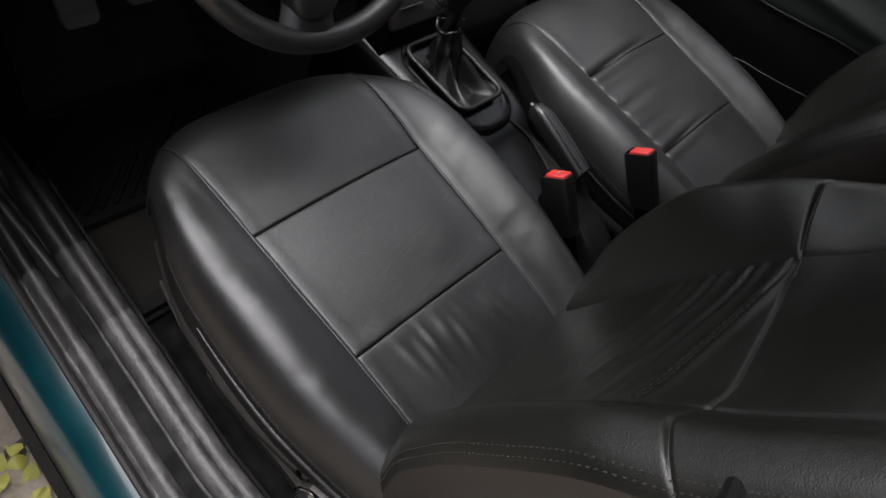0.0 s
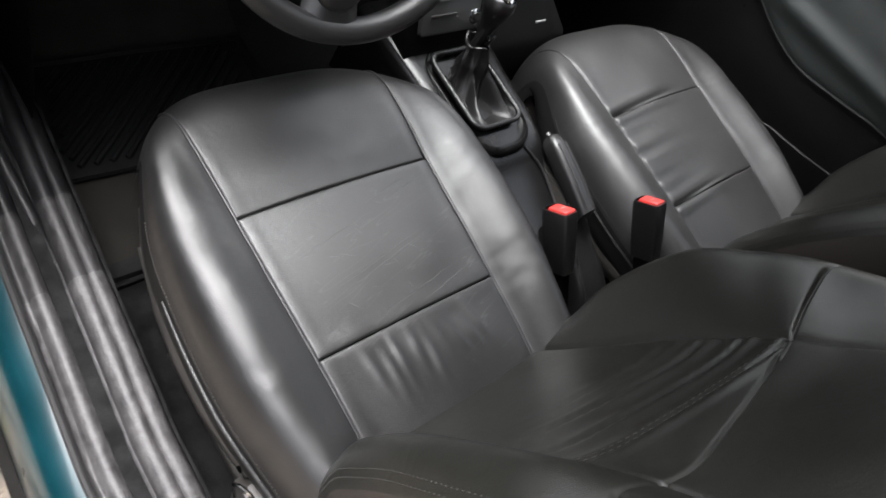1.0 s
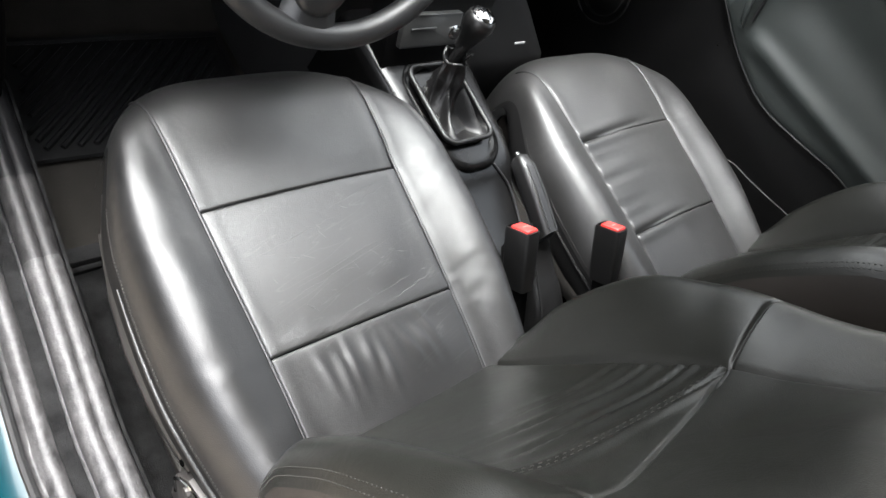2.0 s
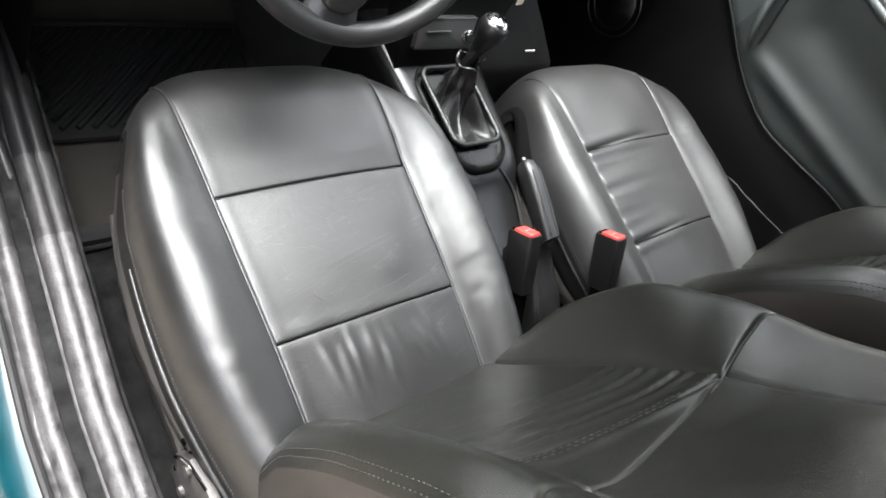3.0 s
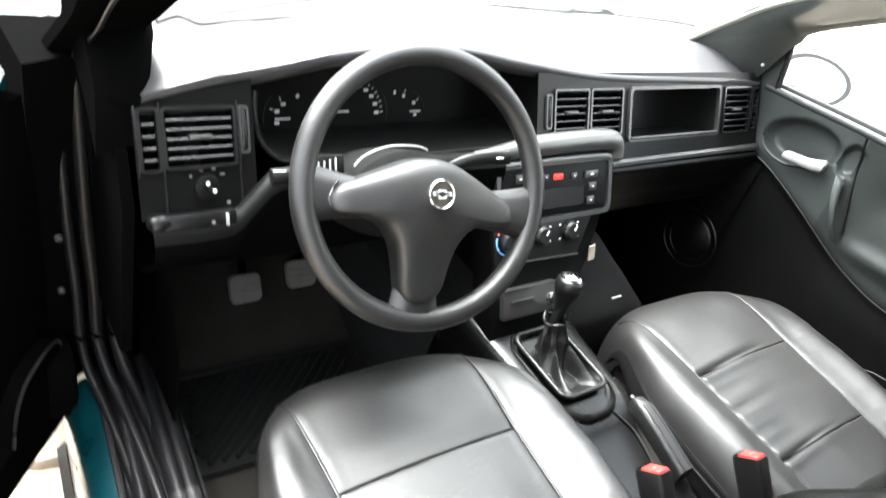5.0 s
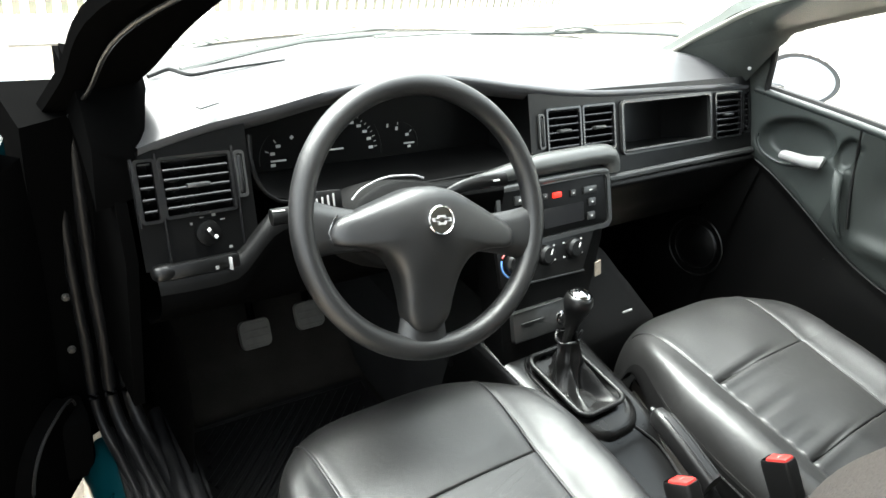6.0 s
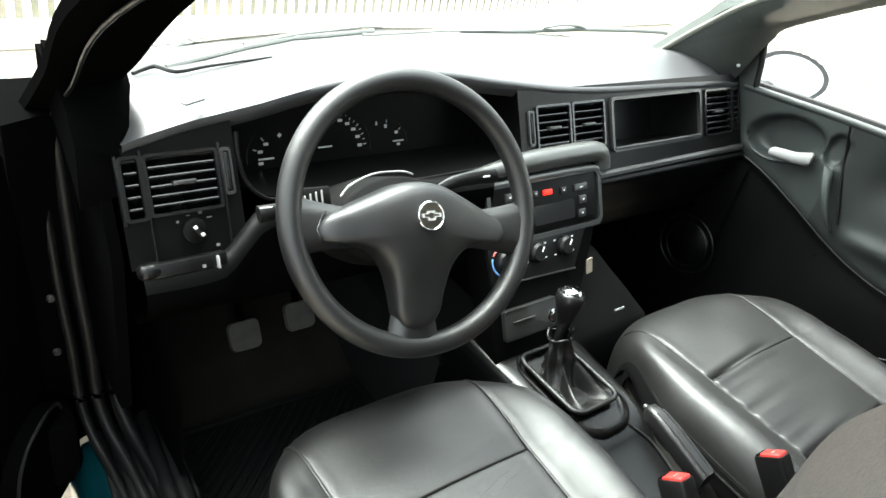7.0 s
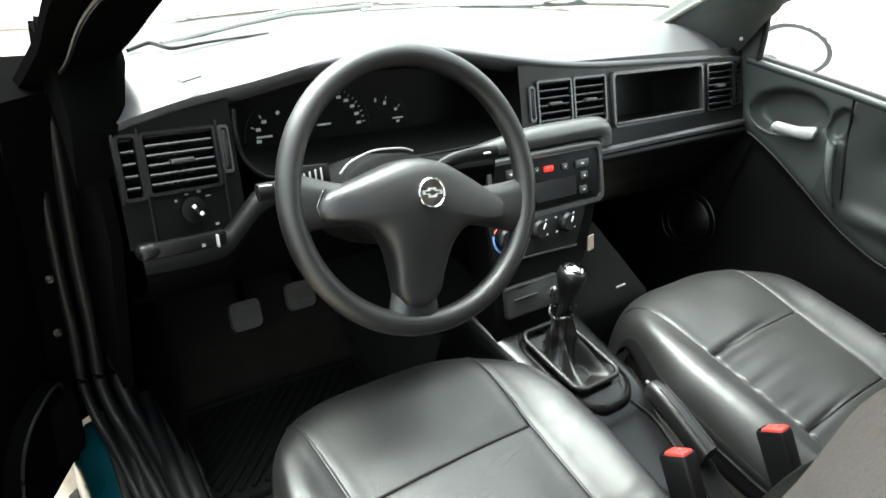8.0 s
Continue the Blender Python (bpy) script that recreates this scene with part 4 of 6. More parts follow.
part("screen_trim", tube(smooth_path([(-0.603, 0.826, 0.978), (-0.575, 0.842, 0.980), (-0.566, 0.838, 0.981), (-0.556, 0.820, 0.982), (-0.543, 0.816, 0.982), (-0.505, 0.829, 0.982), (-0.463, 0.842, 0.981), (-0.389, 0.862, 0.980)], 4), 0.0030, 6, taper=lambda t: 1.0 if t < 0.5 else 1.5 - t), RUBBER, dash, "black rubber edge below the windscreen")


part("top_mark", box((-0.561, 0.721, 0.9795), (0.034, 0.010, 0.003), 0.001, 1, pose(0, 0, 0, 0, 0, 26)), PLASTIC_GREY, dash, "small grey sensor strip")


def grid_face(xs, zs, holes, out=0.0):
    """The dash's face over the lines xs and zs, open where a hole is."""
    bm = bmesh.new()
    vs = {}
    def vert(x, z):
        if (x, z) not in vs:
            vs[(x, z)] = bm.verts.new(face(x, z, out))
        return vs[(x, z)]
    for x0, x1 in zip(xs, xs[1:]):
        for z0, z1 in zip(zs, zs[1:]):
            cx, cz = (x0 + x1) / 2, (z0 + z1) / 2
            if any(a < cx < b and c < cz < d for a, b, c, d in holes):
                continue
            bm.faces.new((vert(x0, z0), vert(x1, z0), vert(x1, z1), vert(x0, z1)))
    return bm


def recess(x0, x1, z0, z1, deep, shrink=0.0):
    """Five walls behind a hole in the face."""
    bm = bmesh.new()
    a = [bm.verts.new(face(x, z)) for x, z in ((x0, z0), (x1, z0), (x1, z1), (x0, z1))]
    b = [bm.verts.new(face(x, z, -deep)) for x, z in ((x0 + shrink, z0 + shrink), (x1 - shrink, z0 + shrink), (x1 - shrink, z1 - shrink), (x0 + shrink, z1 - shrink))]
    for i in range(4):
        bm.faces.new((a[i], a[(i + 1) % 4], b[(i + 1) % 4], b[i]))
    bm.faces.new(b)
    return bm


VENTS = {"side": [(-0.661, -0.641, 0.856, 0.922), (-0.632, -0.545, 0.858, 0.922)], "centre": [(0.040, 0.122, 0.862, 0.932), (0.133, 0.216, 0.860, 0.932)], "right": [(0.556, 0.652, 0.846, 0.930), (0.662, 0.682, 0.850, 0.928)]}
POCKET = (0.243, 0.532, 0.846, 0.932)
holes = [h for v in VENTS.values() for h in v] + [POCKET]
# left fascia duller than the right one, with the brow's shade in its finish
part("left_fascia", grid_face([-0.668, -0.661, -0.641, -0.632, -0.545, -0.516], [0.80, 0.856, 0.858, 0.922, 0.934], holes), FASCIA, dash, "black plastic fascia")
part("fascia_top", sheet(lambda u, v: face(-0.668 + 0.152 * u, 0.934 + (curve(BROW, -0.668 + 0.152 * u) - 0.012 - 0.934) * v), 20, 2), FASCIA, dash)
part("right_fascia", grid_face([0.0, 0.040, 0.122, 0.133, 0.216, 0.243, 0.532, 0.556, 0.652, 0.662, 0.682, 0.70], [0.80, 0.846, 0.850, 0.860, 0.862, 0.928, 0.930, 0.932, 0.960], holes), PLASTIC, dash, "black plastic fascia")


def slat_row(x0, x1, z0, z1, count, tab=True):
    vent = part("air_vent", recess(x0, x1, z0, z1, 0.05), BLACK, dash, "black slatted air vent")
    w, h = x1 - x0, (z1 - z0) / 0.8944
    cx, cz = (x0 + x1) / 2, (z0 + z1) / 2
    part("vent_frame", frame_ring(round_rect(w + 0.007, h + 0.007, 0.005), round_rect(w - 0.001, h - 0.001, 0.003), 0.008, on_face(cx, cz, -0.002)), GLOSS_TRIM, vent, "dark grey vent rim")
    for k in range(count):
        z = z0 + (z1 - z0) * (k + 0.5) / count
        part("slat", moved(box((0, 0, 0), (w - 0.002, 0.0042, 0.022), 0.0015, 1), on_face(cx, z, -0.006) @ pose(0, 0, 0, -28, 0, 0)), GLOSS_TRIM, vent)
    for k in range(1, 4):
        part("fin", moved(box((0, 0, 0), (0.002, h, 0.012), 0.0, 1), on_face(x0 + w * k / 4, cz, -0.028)), BLACK, vent)
    if tab:
        part("vent_tab", moved(box((0, 0, 0), (0.030, 0.006, 0.012), 0.002), on_face(cx, cz, 0.003)), PLASTIC_GREY, vent, "grey vent tab")


slat_row(*VENTS["side"][1], 6)
slat_row(*VENTS["side"][0], 5, False)
slat_row(*VENTS["centre"][0], 6)
slat_row(*VENTS["centre"][1], 6)
slat_row(*VENTS["right"][0], 7)
slat_row(*VENTS["right"][1], 7, False)
for x, z in ((-0.530, 0.896), (0.026, 0.900)):
    wheel_slot = part("vent_wheel", frame_ring(round_rect(0.014, 0.062, 0.005), round_rect(0.008, 0.054, 0.003), 0.004, on_face(x, z)), PLASTIC_GREY, dash, "vent shut-off wheel")
    part("thumb_wheel", moved(box((0, 0, 0), (0.007, 0.05, 0.008), 0.003), on_face(x, z)), PLASTIC_SMOOTH, wheel_slot)
px0, px1, pz0, pz1 = POCKET
pocket = part("open_pocket", recess(px0, px1, pz0, pz1, 0.12, 0.006), PLASTIC_SMOOTH, dash, "open black storage pocket")
pw, ph = px1 - px0, (pz1 - pz0) / 0.8944
part("pocket_rim", frame_ring(round_rect(pw + 0.010, ph + 0.010, 0.011), round_rect(pw - 0.002, ph - 0.002, 0.008), 0.008, on_face((px0 + px1) / 2, (pz0 + pz1) / 2, -0.001)), PLASTIC_GREY, pocket, "dark grey rim")
part("pocket_lip", moved(box((0, 0, 0), (pw, 0.006, 0.012), 0.003), on_face((px0 + px1) / 2, pz0 + 0.002, 0.004)), PLASTIC_GREY, pocket)


def lower_right(u, v):
    x = 0.19 + 0.50 * u
    p = [(0, face(x, 0.800, 0.010)), (0.12, face(x, 0.792, 0.014)), (0.22, face(x, 0.780, 0.0)), (0.5, Vector((x, 0.66, 0.70))), (0.8, Vector((x, 0.74, 0.60))), (1.0, Vector((x, 0.98, 0.55)))]
    return (x, curve([(k, q.y) for k, q in p], v), curve([(k, q.z) for k, q in p], v))


part("glovebox", sheet(lower_right, 20, 24), FASCIA, dash, "black lower dashboard before the passenger", 60)
part("ledge_trim", tube([face(0.19 + 0.50 * k / 20, 0.806 + 0.004 * k / 20, 0.006) for k in range(21)], 0.008, 8), PLASTIC_GREY, dash, "dark grey ledge trim")


def lower_left(u, v):
    x = -0.660 + 0.575 * u
    z0 = curve([(-0.685, 0.80), (-0.56, 0.80), (-0.53, 0.820), (-0.50, 0.843), (-0.468, 0.849), (-0.30, 0.852), (0.0, 0.845)], x)
    k = [(0, face(x, z0, 0.002)), (0.08, face(x, z0 - 0.006, 0.013)), (0.18, face(x, z0 - 0.022, 0.018)), (0.30, face(x, z0 - 0.045, 0.010)), (0.5, Vector((x, 0.625, 0.73))), (0.8, Vector((x, 0.70, 0.69))), (1, Vector((x, 0.98, 0.68)))]
    return (x, curve([(t, p.y) for t, p in k], v), curve([(t, p.z) for t, p in k], v))


# one surface in two materials: below the ledge, shade is coloured in as matt black
part("knee_bulge", sheet(lower_left, 40, 25, lambda u, v: v < 0.20), FASCIA, dash, "rounded black ledge under the fascia", 60)
part("knee_panel", sheet(lower_left, 40, 25, lambda u, v: v > 0.20), BLACK, dash, "knee panel under the wheel, blackened as in shade", 60)
part("left_end", prism([(0.66, 0.55), (1.0, 0.55), (1.0, 0.96), (0.74, 0.935), (0.66, 0.80)], 0.015, Matrix.Translation((-0.685, 0, 0)) @ Matrix(((0, 0, 1, 0), (1, 0, 0, 0), (0, 1, 0, 0), (0, 0, 0, 1)))), BLACK, dash)
part("right_end", prism([(0.76, 0.55), (1.0, 0.55), (1.0, 0.88), (0.86, 0.935), (0.745, 0.940), (0.70, 0.80)], 0.012, Matrix.Translation((0.690, 0, 0)) @ Matrix(((0, 0, 1, 0), (1, 0, 0, 0), (0, 1, 0, 0), (0, 0, 0, 1)))), PLASTIC, dash)

# instrument cluster, sunk under the brow
cl = thing("instrument_cluster", (-0.25, 0.80, 0.86), "black instrument cluster with white scales behind a hood", "instrument cluster")
CN = Matrix(((1, 0, 0, -0.30), (0, 0.287, -0.958, 0.80), (0, 0.958, 0.287, 0.865), (0, 0, 0, 1)))


def well_rows():
    rows = []
    for k in range(31):
        x = -0.516 + 0.535 * k / 30
        zt = curve(BROW, x) - 0.012
        zl = curve([(-0.516, 0.90), (-0.50, 0.872), (-0.46, 0.856), (-0.2, 0.852), (0.02, 0.852)], x)
        edge = 1.0 if 0 < k < 30 else 0.0
        back = 0.80 if edge else 0.705
        rows.append([face(x, zt, -0.004), Vector((x, back + 0.01, min(zt, 0.93))), Vector((x, back, 0.90)), Vector((x, back - 0.018, 0.835 if edge else 0.87)), face(x, zl, -0.004)])
    return rows


def open_rows(rows):
    bm = bmesh.new()
    vs = [[bm.verts.new(p) for p in r] for r in rows]
    for a, b in zip(vs, vs[1:]):
        for j in range(len(a) - 1):
            bm.faces.new((a[j], a[j + 1], b[j + 1], b[j]))
    return bm


part("hood_well", open_rows(well_rows()), FASCIA, cl, "", 50)
part("dial_plate", prism(round_rect(0.40, 0.105, 0.03), 0.003, CN @ pose(0.02, -0.01, 0.005)), DARK_GLASS, cl, "dark dial plate behind glass", 50)
part("cluster_rim", tube(smooth_path([face(x, z, 0.001) for x, z in [(-0.511, 0.940), (-0.513, 0.91), (-0.507, 0.882), (-0.490, 0.862), (-0.46, 0.853), (-0.35, 0.850), (-0.2, 0.850), (0.0, 0.853)]], 6), 0.0030, 8), FASCIA, cl)
def dial_mark(x, y, w, h, turn=0.0):
    part("scale_mark", moved(box((0, 0, 0), (w, h, 0.001)), CN @ pose(x, y, 0.0095, 0, 0, turn)), WHITE_MARK, cl)


# coolant dial, speed dial and fuel dial: numbers as small bars with ticks outside them
for x, y, tick in ((-0.1243, 0.0036, 125), (-0.1342, -0.0074, 158), (-0.1341, -0.0253, 0)):
    dial_mark(x, y, 0.0075, 0.0045)
    if tick:
        dial_mark(x + 0.0095 * math.cos(radians(tick)), y + 0.0095 * math.sin(radians(tick)), 0.006, 0.0014, tick)
dial_mark(-0.1013, 0.0151, 0.0055, 0.0050, 45)
for k in range(11):
    a = radians(6 + 168 * k / 10)
    x, y = -0.010 + 0.051 * math.cos(a), -0.020 + 0.051 * math.sin(a)
    dial_mark(x, y, 0.0080, 0.0045)
    dial_mark(x + 0.0095 * math.cos(a), y + 0.0095 * math.sin(a), 0.0055, 0.0012, math.degrees(a))
    b = a + radians(8.4)
    if k < 10:
        dial_mark(-0.010 + 0.0605 * math.cos(b), -0.020 + 0.0605 * math.sin(b), 0.0040, 0.0010, math.degrees(b))
for x, y, w, h, tick in ((0.0738, 0.0179, 0.0035, 0.0060, 0), (0.0921, 0.0119, 0.0050, 0.0060, 75), (0.1138, -0.0003, 0.0060, 0.0045, 40), (0.1182, -0.0209, 0.0060, 0.0040, 0)):
    dial_mark(x, y, w, h)
    if tick:
        dial_mark(x + 0.0085 * math.cos(radians(tick)), y + 0.0085 * math.sin(radians(tick)), 0.005, 0.0012, tick)
dial_mark(0.0375, -0.0403, 0.004, 0.004)
for x0, x1, y in ((-0.1388, -0.1136, -0.0185), (-0.0372, -0.0127, -0.0106), (0.1058, 0.1269, -0.0146)):
    part("needle", moved(box(((x0 + x1) / 2, y, 0.012), (x1 - x0, 0.0024, 0.0015)), CN), WHITE_MARK, cl, "white needle")
for cx, cy, r, a0, a1 in ((-0.108, -0.016, 0.048, 60, 190), (-0.010, -0.020, 0.071, -5, 185), (0.096, -0.018, 0.040, -5, 120)):
    part("dial_ring", moved(tube([(cx + r * math.cos(radians(a0 + (a1 - a0) * k / 24)), cy + r * math.sin(radians(a0 + (a1 - a0) * k / 24)), 0.009) for k in range(25)], 0.0009, 5), CN), PLASTIC_SMOOTH, cl, "thin dial ring")

for rx, za, zb in ((-0.5385, 0.930, 0.806), (-0.6365, 0.930, 0.806), (-0.6655, 0.926, 0.850)):
    part("fascia_rib", tube([face(rx, za + (zb - za) * k / 6, 0.002 + 0.002 * math.sin(math.pi * k / 6)) for k in range(7)], 0.0022, 6), GLOSS_TRIM, dash, "glossy fascia rib")

# light switch and dimmer at the dash's end
sw = thing("light_switch", face(-0.585, 0.835), "round black headlight switch with a bright knob", "switch")
part("dial", lathe([(0.0, 0.0), (0.017, 0.0), (0.016, 0.006), (0.010, 0.008), (0.0, 0.008)], 24, on_face(-0.585, 0.833, 0.001)), FASCIA, sw)
part("grip", moved(box((0, 0, 0), (0.005, 0.015, 0.012), 0.0022), on_face(-0.585, 0.833, 0.012, 35)), PLASTIC, sw, "grey turning grip")
for gx, gz in ((-0.588, 0.838), (-0.580, 0.829)):
    part("grip_mark", moved(box((0, 0, 0), (0.0048, 0.0048, 0.0012), 0.0005, 1), on_face(gx, gz, 0.0185, 35)), WHITE_MARK, sw)
for x, z, w, h in ((-0.604, 0.846, 0.004, 0.004), (-0.590, 0.8515, 0.006, 0.0018), (-0.574, 0.853, 0.006, 0.005), (-0.563, 0.846, 0.008, 0.0018), (-0.557, 0.812, 0.006, 0.004)):
    part("symbol", moved(box((0, 0, 0), (w * 0.8, h * 0.8, 0.0006)), on_face(x, z, 0.001)), DIM_MARK, sw)
part("switch_panel", moved(box((0, 0, 0), (0.095, 0.020, 0.016), 0.004), on_face(-0.60, 0.797, 0.010)), PLASTIC, sw, "black dimmer strip")
part("dimmer_wheel", moved(box((0, 0, 0), (0.0026, 0.017, 0.018), 0.0012), on_face(-0.567, 0.795, 0.016)), SILVER, sw, "silver dimmer wheel")
part("symbol", moved(box((0, 0, 0), (0.0045, 0.0045, 0.0006), 0), on_face(-0.585, 0.793, 0.0185)), DIM_MARK, sw)
part("end_bracket", moved(box((0, 0, 0), (0.030, 0.022, 0.03), 0.009, 3), on_face(-0.648, 0.797, 0.004)), PLASTIC, sw)

# ---- centre stack: bar, radio, climate panel, ashtray ----
stack = thing("centre_stack", (0.04, 0.62, 0.60), "black centre stack with a rounded silver-grey top bar", "console")
part("stack_body", prism([(-0.105, 0.062), (0.197, 0.062), (0.205, 0.03), (0.172, -0.10), (0.125, -0.20), (0.075, -0.30), (-0.10, -0.30), (-0.10, -0.20), (-0.105, -0.05)], 0.05, on_face(0, 0.795, -0.05), 0.004), FASCIA, stack)
part("top_bar", tube(smooth_path([face(-0.22, 0.835, 0.0), face(-0.10, 0.842, 0.002), face(0.0, 0.849, 0.004), face(0.12, 0.851, 0.004), face(0.185, 0.849, 0.003), face(0.203, 0.838, 0.0), face(0.207, 0.82, -0.004)], 8), 0.020, 16, taper=lambda t: 0.3 + 0.7 * min(1.0, t / 0.36)), BAR_GREY, stack, "rounded grey top bar")
part("stack_frame", frame_ring(round_rect(0.290, 0.112, 0.018, 6), round_rect(0.272, 0.094, 0.012, 6), 0.012, on_face(0.045, 0.775, 0.0)), PLASTIC_GREY, stack, "glossy dark grey frame")
# lighter grey tube in place of the thin highlight along the frame
part("frame_highlight", tube(smooth_path([face(-0.09, 0.822, 0.008), face(0.05, 0.824, 0.010), face(0.165, 0.823, 0.010), face(0.184, 0.815, 0.008), face(0.186, 0.80, 0.006)], 8), 0.006, 10), BAR_GREY, stack, "satin grey tube for the highlight on the frame's top")
radio = thing("car_radio", face(0.05, 0.765), "black car radio with small buttons and a red light", "radio")
part("radio_face", prism(round_rect(0.268, 0.092, 0.008), 0.008, on_face(0.045, 0.775, 0.001), 0.002), FASCIA, radio)
part("display", prism(round_rect(0.105, 0.036, 0.004), 0.001, on_face(0.062, 0.762, 0.0095)), DARK_GLASS, radio, "dark display")
for x, z, w, h, mt, nm in ((0.046, 0.797, 0.022, 0.010, RED_GLOW, "hazard_button"), (0.087, 0.795, 0.014, 0.012, PLASTIC_GREY, "button"), (0.133, 0.795, 0.036, 0.014, PLASTIC_GREY, "button"), (0.137, 0.774, 0.020, 0.015, PLASTIC_GREY, "button"), (0.133, 0.751, 0.020, 0.015, PLASTIC_GREY, "button"), (0.015, 0.798, 0.012, 0.010, PLASTIC_GREY, "button"), (-0.020, 0.799, 0.016, 0.012, PLASTIC_GREY, "button"), (-0.047, 0.800, 0.022, 0.016, PLASTIC_GREY, "button")):
    b = part(nm, moved(box((0, 0, 0), (w, h, 0.005), 0.0015), on_face(x, z, 0.010)), mt, radio, "lit red button" if mt is RED_GLOW else "")
    if mt is not RED_GLOW:
        part("mark", moved(box((0, 0, 0), (w * 0.22, h * 0.18, 0.0006)), on_face(x, z, 0.0129)), WHITE_MARK, b)
part("radio_strip", moved(box((0, 0, 0), (0.235, 0.004, 0.008), 0.0015), on_face(0.035, 0.730, 0.004)), SILVER, radio, "thin bright lower edge")
clim = thing("climate_panel", face(0.01, 0.70), "black heater panel with three turning knobs", "heater panel")
part("panel", prism([(-0.105, 0.028), (0.145, 0.030), (0.105, -0.046), (-0.10, -0.040)], 0.008, on_face(0.0, 0.703, 0.001), 0.002), PLASTIC_SMOOTH, clim)
for x in (-0.072, 0.008, 0.080):
    k = part("knob", lathe([(0, 0), (0.019, 0), (0.018, 0.010), (0.014, 0.014), (0, 0.014)], 24, on_face(x, 0.704, 0.008)), PLASTIC_SMOOTH, clim, "round black knob")
    part("pointer", moved(box((0, 0, 0), (0.0028, 0.011, 0.003), 0.001), on_face(x + 0.006, 0.709, 0.022, -30)), WHITE_MARK, k)
    if x > -0.05:
        for j in range(5):
            a = radians(210 - 60 * j)
            part("symbol", moved(box((0, 0, 0), (0.005, 0.003, 0.0006)), on_face(x + 0.027 * math.cos(a), 0.704 + 0.024 * math.sin(a), 0.0095)), WHITE_MARK, clim)
for col, a0, a1 in ((RED, 20, 150), (BLUE_MARK, 160, 290)):
    part("temperature_arc", tube([on_face(-0.072, 0.704, 0.0095) @ Vector((0.025 * math.cos(radians(a0 + (a1 - a0) * k / 12)), 0.025 * math.sin(radians(a0 + (a1 - a0) * k / 12)), 0)) for k in range(13)], 0.0018, 6), col, clim, "coloured temperature arc")
part("panel_edge", tube([face(-0.09, 0.667, 0.008), face(0.01, 0.664, 0.008), face(0.108, 0.660, 0.008)], 0.002, 6), PLASTIC_GREY, clim)
ash = thing("ashtray", face(-0.02, 0.59), "closed black ashtray with a slim pull lip", "ashtray")
part("lid", prism(round_rect(0.130, 0.058, 0.006), 0.010, on_face(-0.015, 0.598, 0.001), 0.003), PLASTIC_GREY, ash)
part("lip", moved(box((0, 0, 0), (0.055, 0.003, 0.004), 0.001), on_face(-0.035, 0.602, 0.012)), PLASTIC_GREY, ash)
part("edge", moved(box((0, 0, 0), (0.125, 0.003, 0.005), 0.001), on_face(-0.015, 0.622, 0.010)), PLASTIC_GREY, ash)
lighter = thing("cigarette_lighter", face(0.038, 0.592), "round lighter knob with a bright metal ring", "lighter")
part("ring", lathe([(0.008, 0), (0.013, 0), (0.013, 0.004), (0.008, 0.006)], 18, on_face(0.038, 0.592, 0.008)), CHROME, lighter, "chrome ring")
part("knob", lathe([(0, 0), (0.0085, 0), (0.008, 0.010), (0, 0.011)], 16, on_face(0.038, 0.592, 0.008)), PLASTIC_SMOOTH, lighter)

# ---- steering wheel ----
WX, WU, WNRM = Vector((0.9943, -0.1063, 0)), Vector((0.0584, 0.5464, 0.8355)), Vector((-0.0888, -0.8307, 0.5495))
WC = Vector((-0.341, 0.5098, 0.895))
WM = Matrix(((WX.x, WU.x, WNRM.x, WC.x), (WX.y, WU.y, WNRM.y, WC.y), (WX.z, WU.z, WNRM.z, WC.z), (0, 0, 0, 1)))
# the wheel is turned a little from straight ahead
HM = WM @ pose(-0.0066, -0.0054, 0.0, 0, 0, -7.5)
wheel = thing("steering_wheel", WC, "black three-spoke steering wheel with a round badge", "steering wheel")
part("rim", moved(tube([(0.1755 * math.cos(2 * math.pi * k / 96), 0.1755 * math.sin(2 * math.pi * k / 96), 0) for k in range(96)], 0.0155, 14, True), WM), PLASTIC_TOP, wheel, "grained black rim", 80)
HALF = [(0.0, 0.046), (0.030, 0.042), (0.066, 0.027), (0.105, 0.009), (0.129, -0.003), (0.137, -0.018), (0.131, -0.033), (0.098, -0.036), (0.066, -0.044), (0.047, -0.066), (0.037, -0.098), (0.031, -0.126), (0.017, -0.144), (0.0, -0.148)]
OUTL = [tuple(p[:2]) for p in smooth_path([(x, y, 0) for x, y in HALF], 5)]
OUTL = OUTL + [(-x, y) for x, y in OUTL[-2:0:-1]]


def pad_height(x, y):
    return 0.020 + 0.024 * bell(y + 0.004, 0.075) * bell(x, 0.095)


pad_rows = [[(x, y, -0.010) for x, y in OUTL]]
for s, k in ((1.0, 0.30), (0.99, 0.52), (0.965, 0.72), (0.92, 0.86), (0.84, 0.94), (0.70, 0.98), (0.5, 1.0), (0.3, 1.01), (0.1, 1.02)):
    pad_rows.append([(x * s, (y + 0.02) * s - 0.02, pad_height(x * s, (y + 0.02) * s - 0.02) * k) for x, y in OUTL])
part("hub_pad", moved(rings(pad_rows), HM), PLASTIC_TOP, wheel, "smooth black airbag pad", 50)
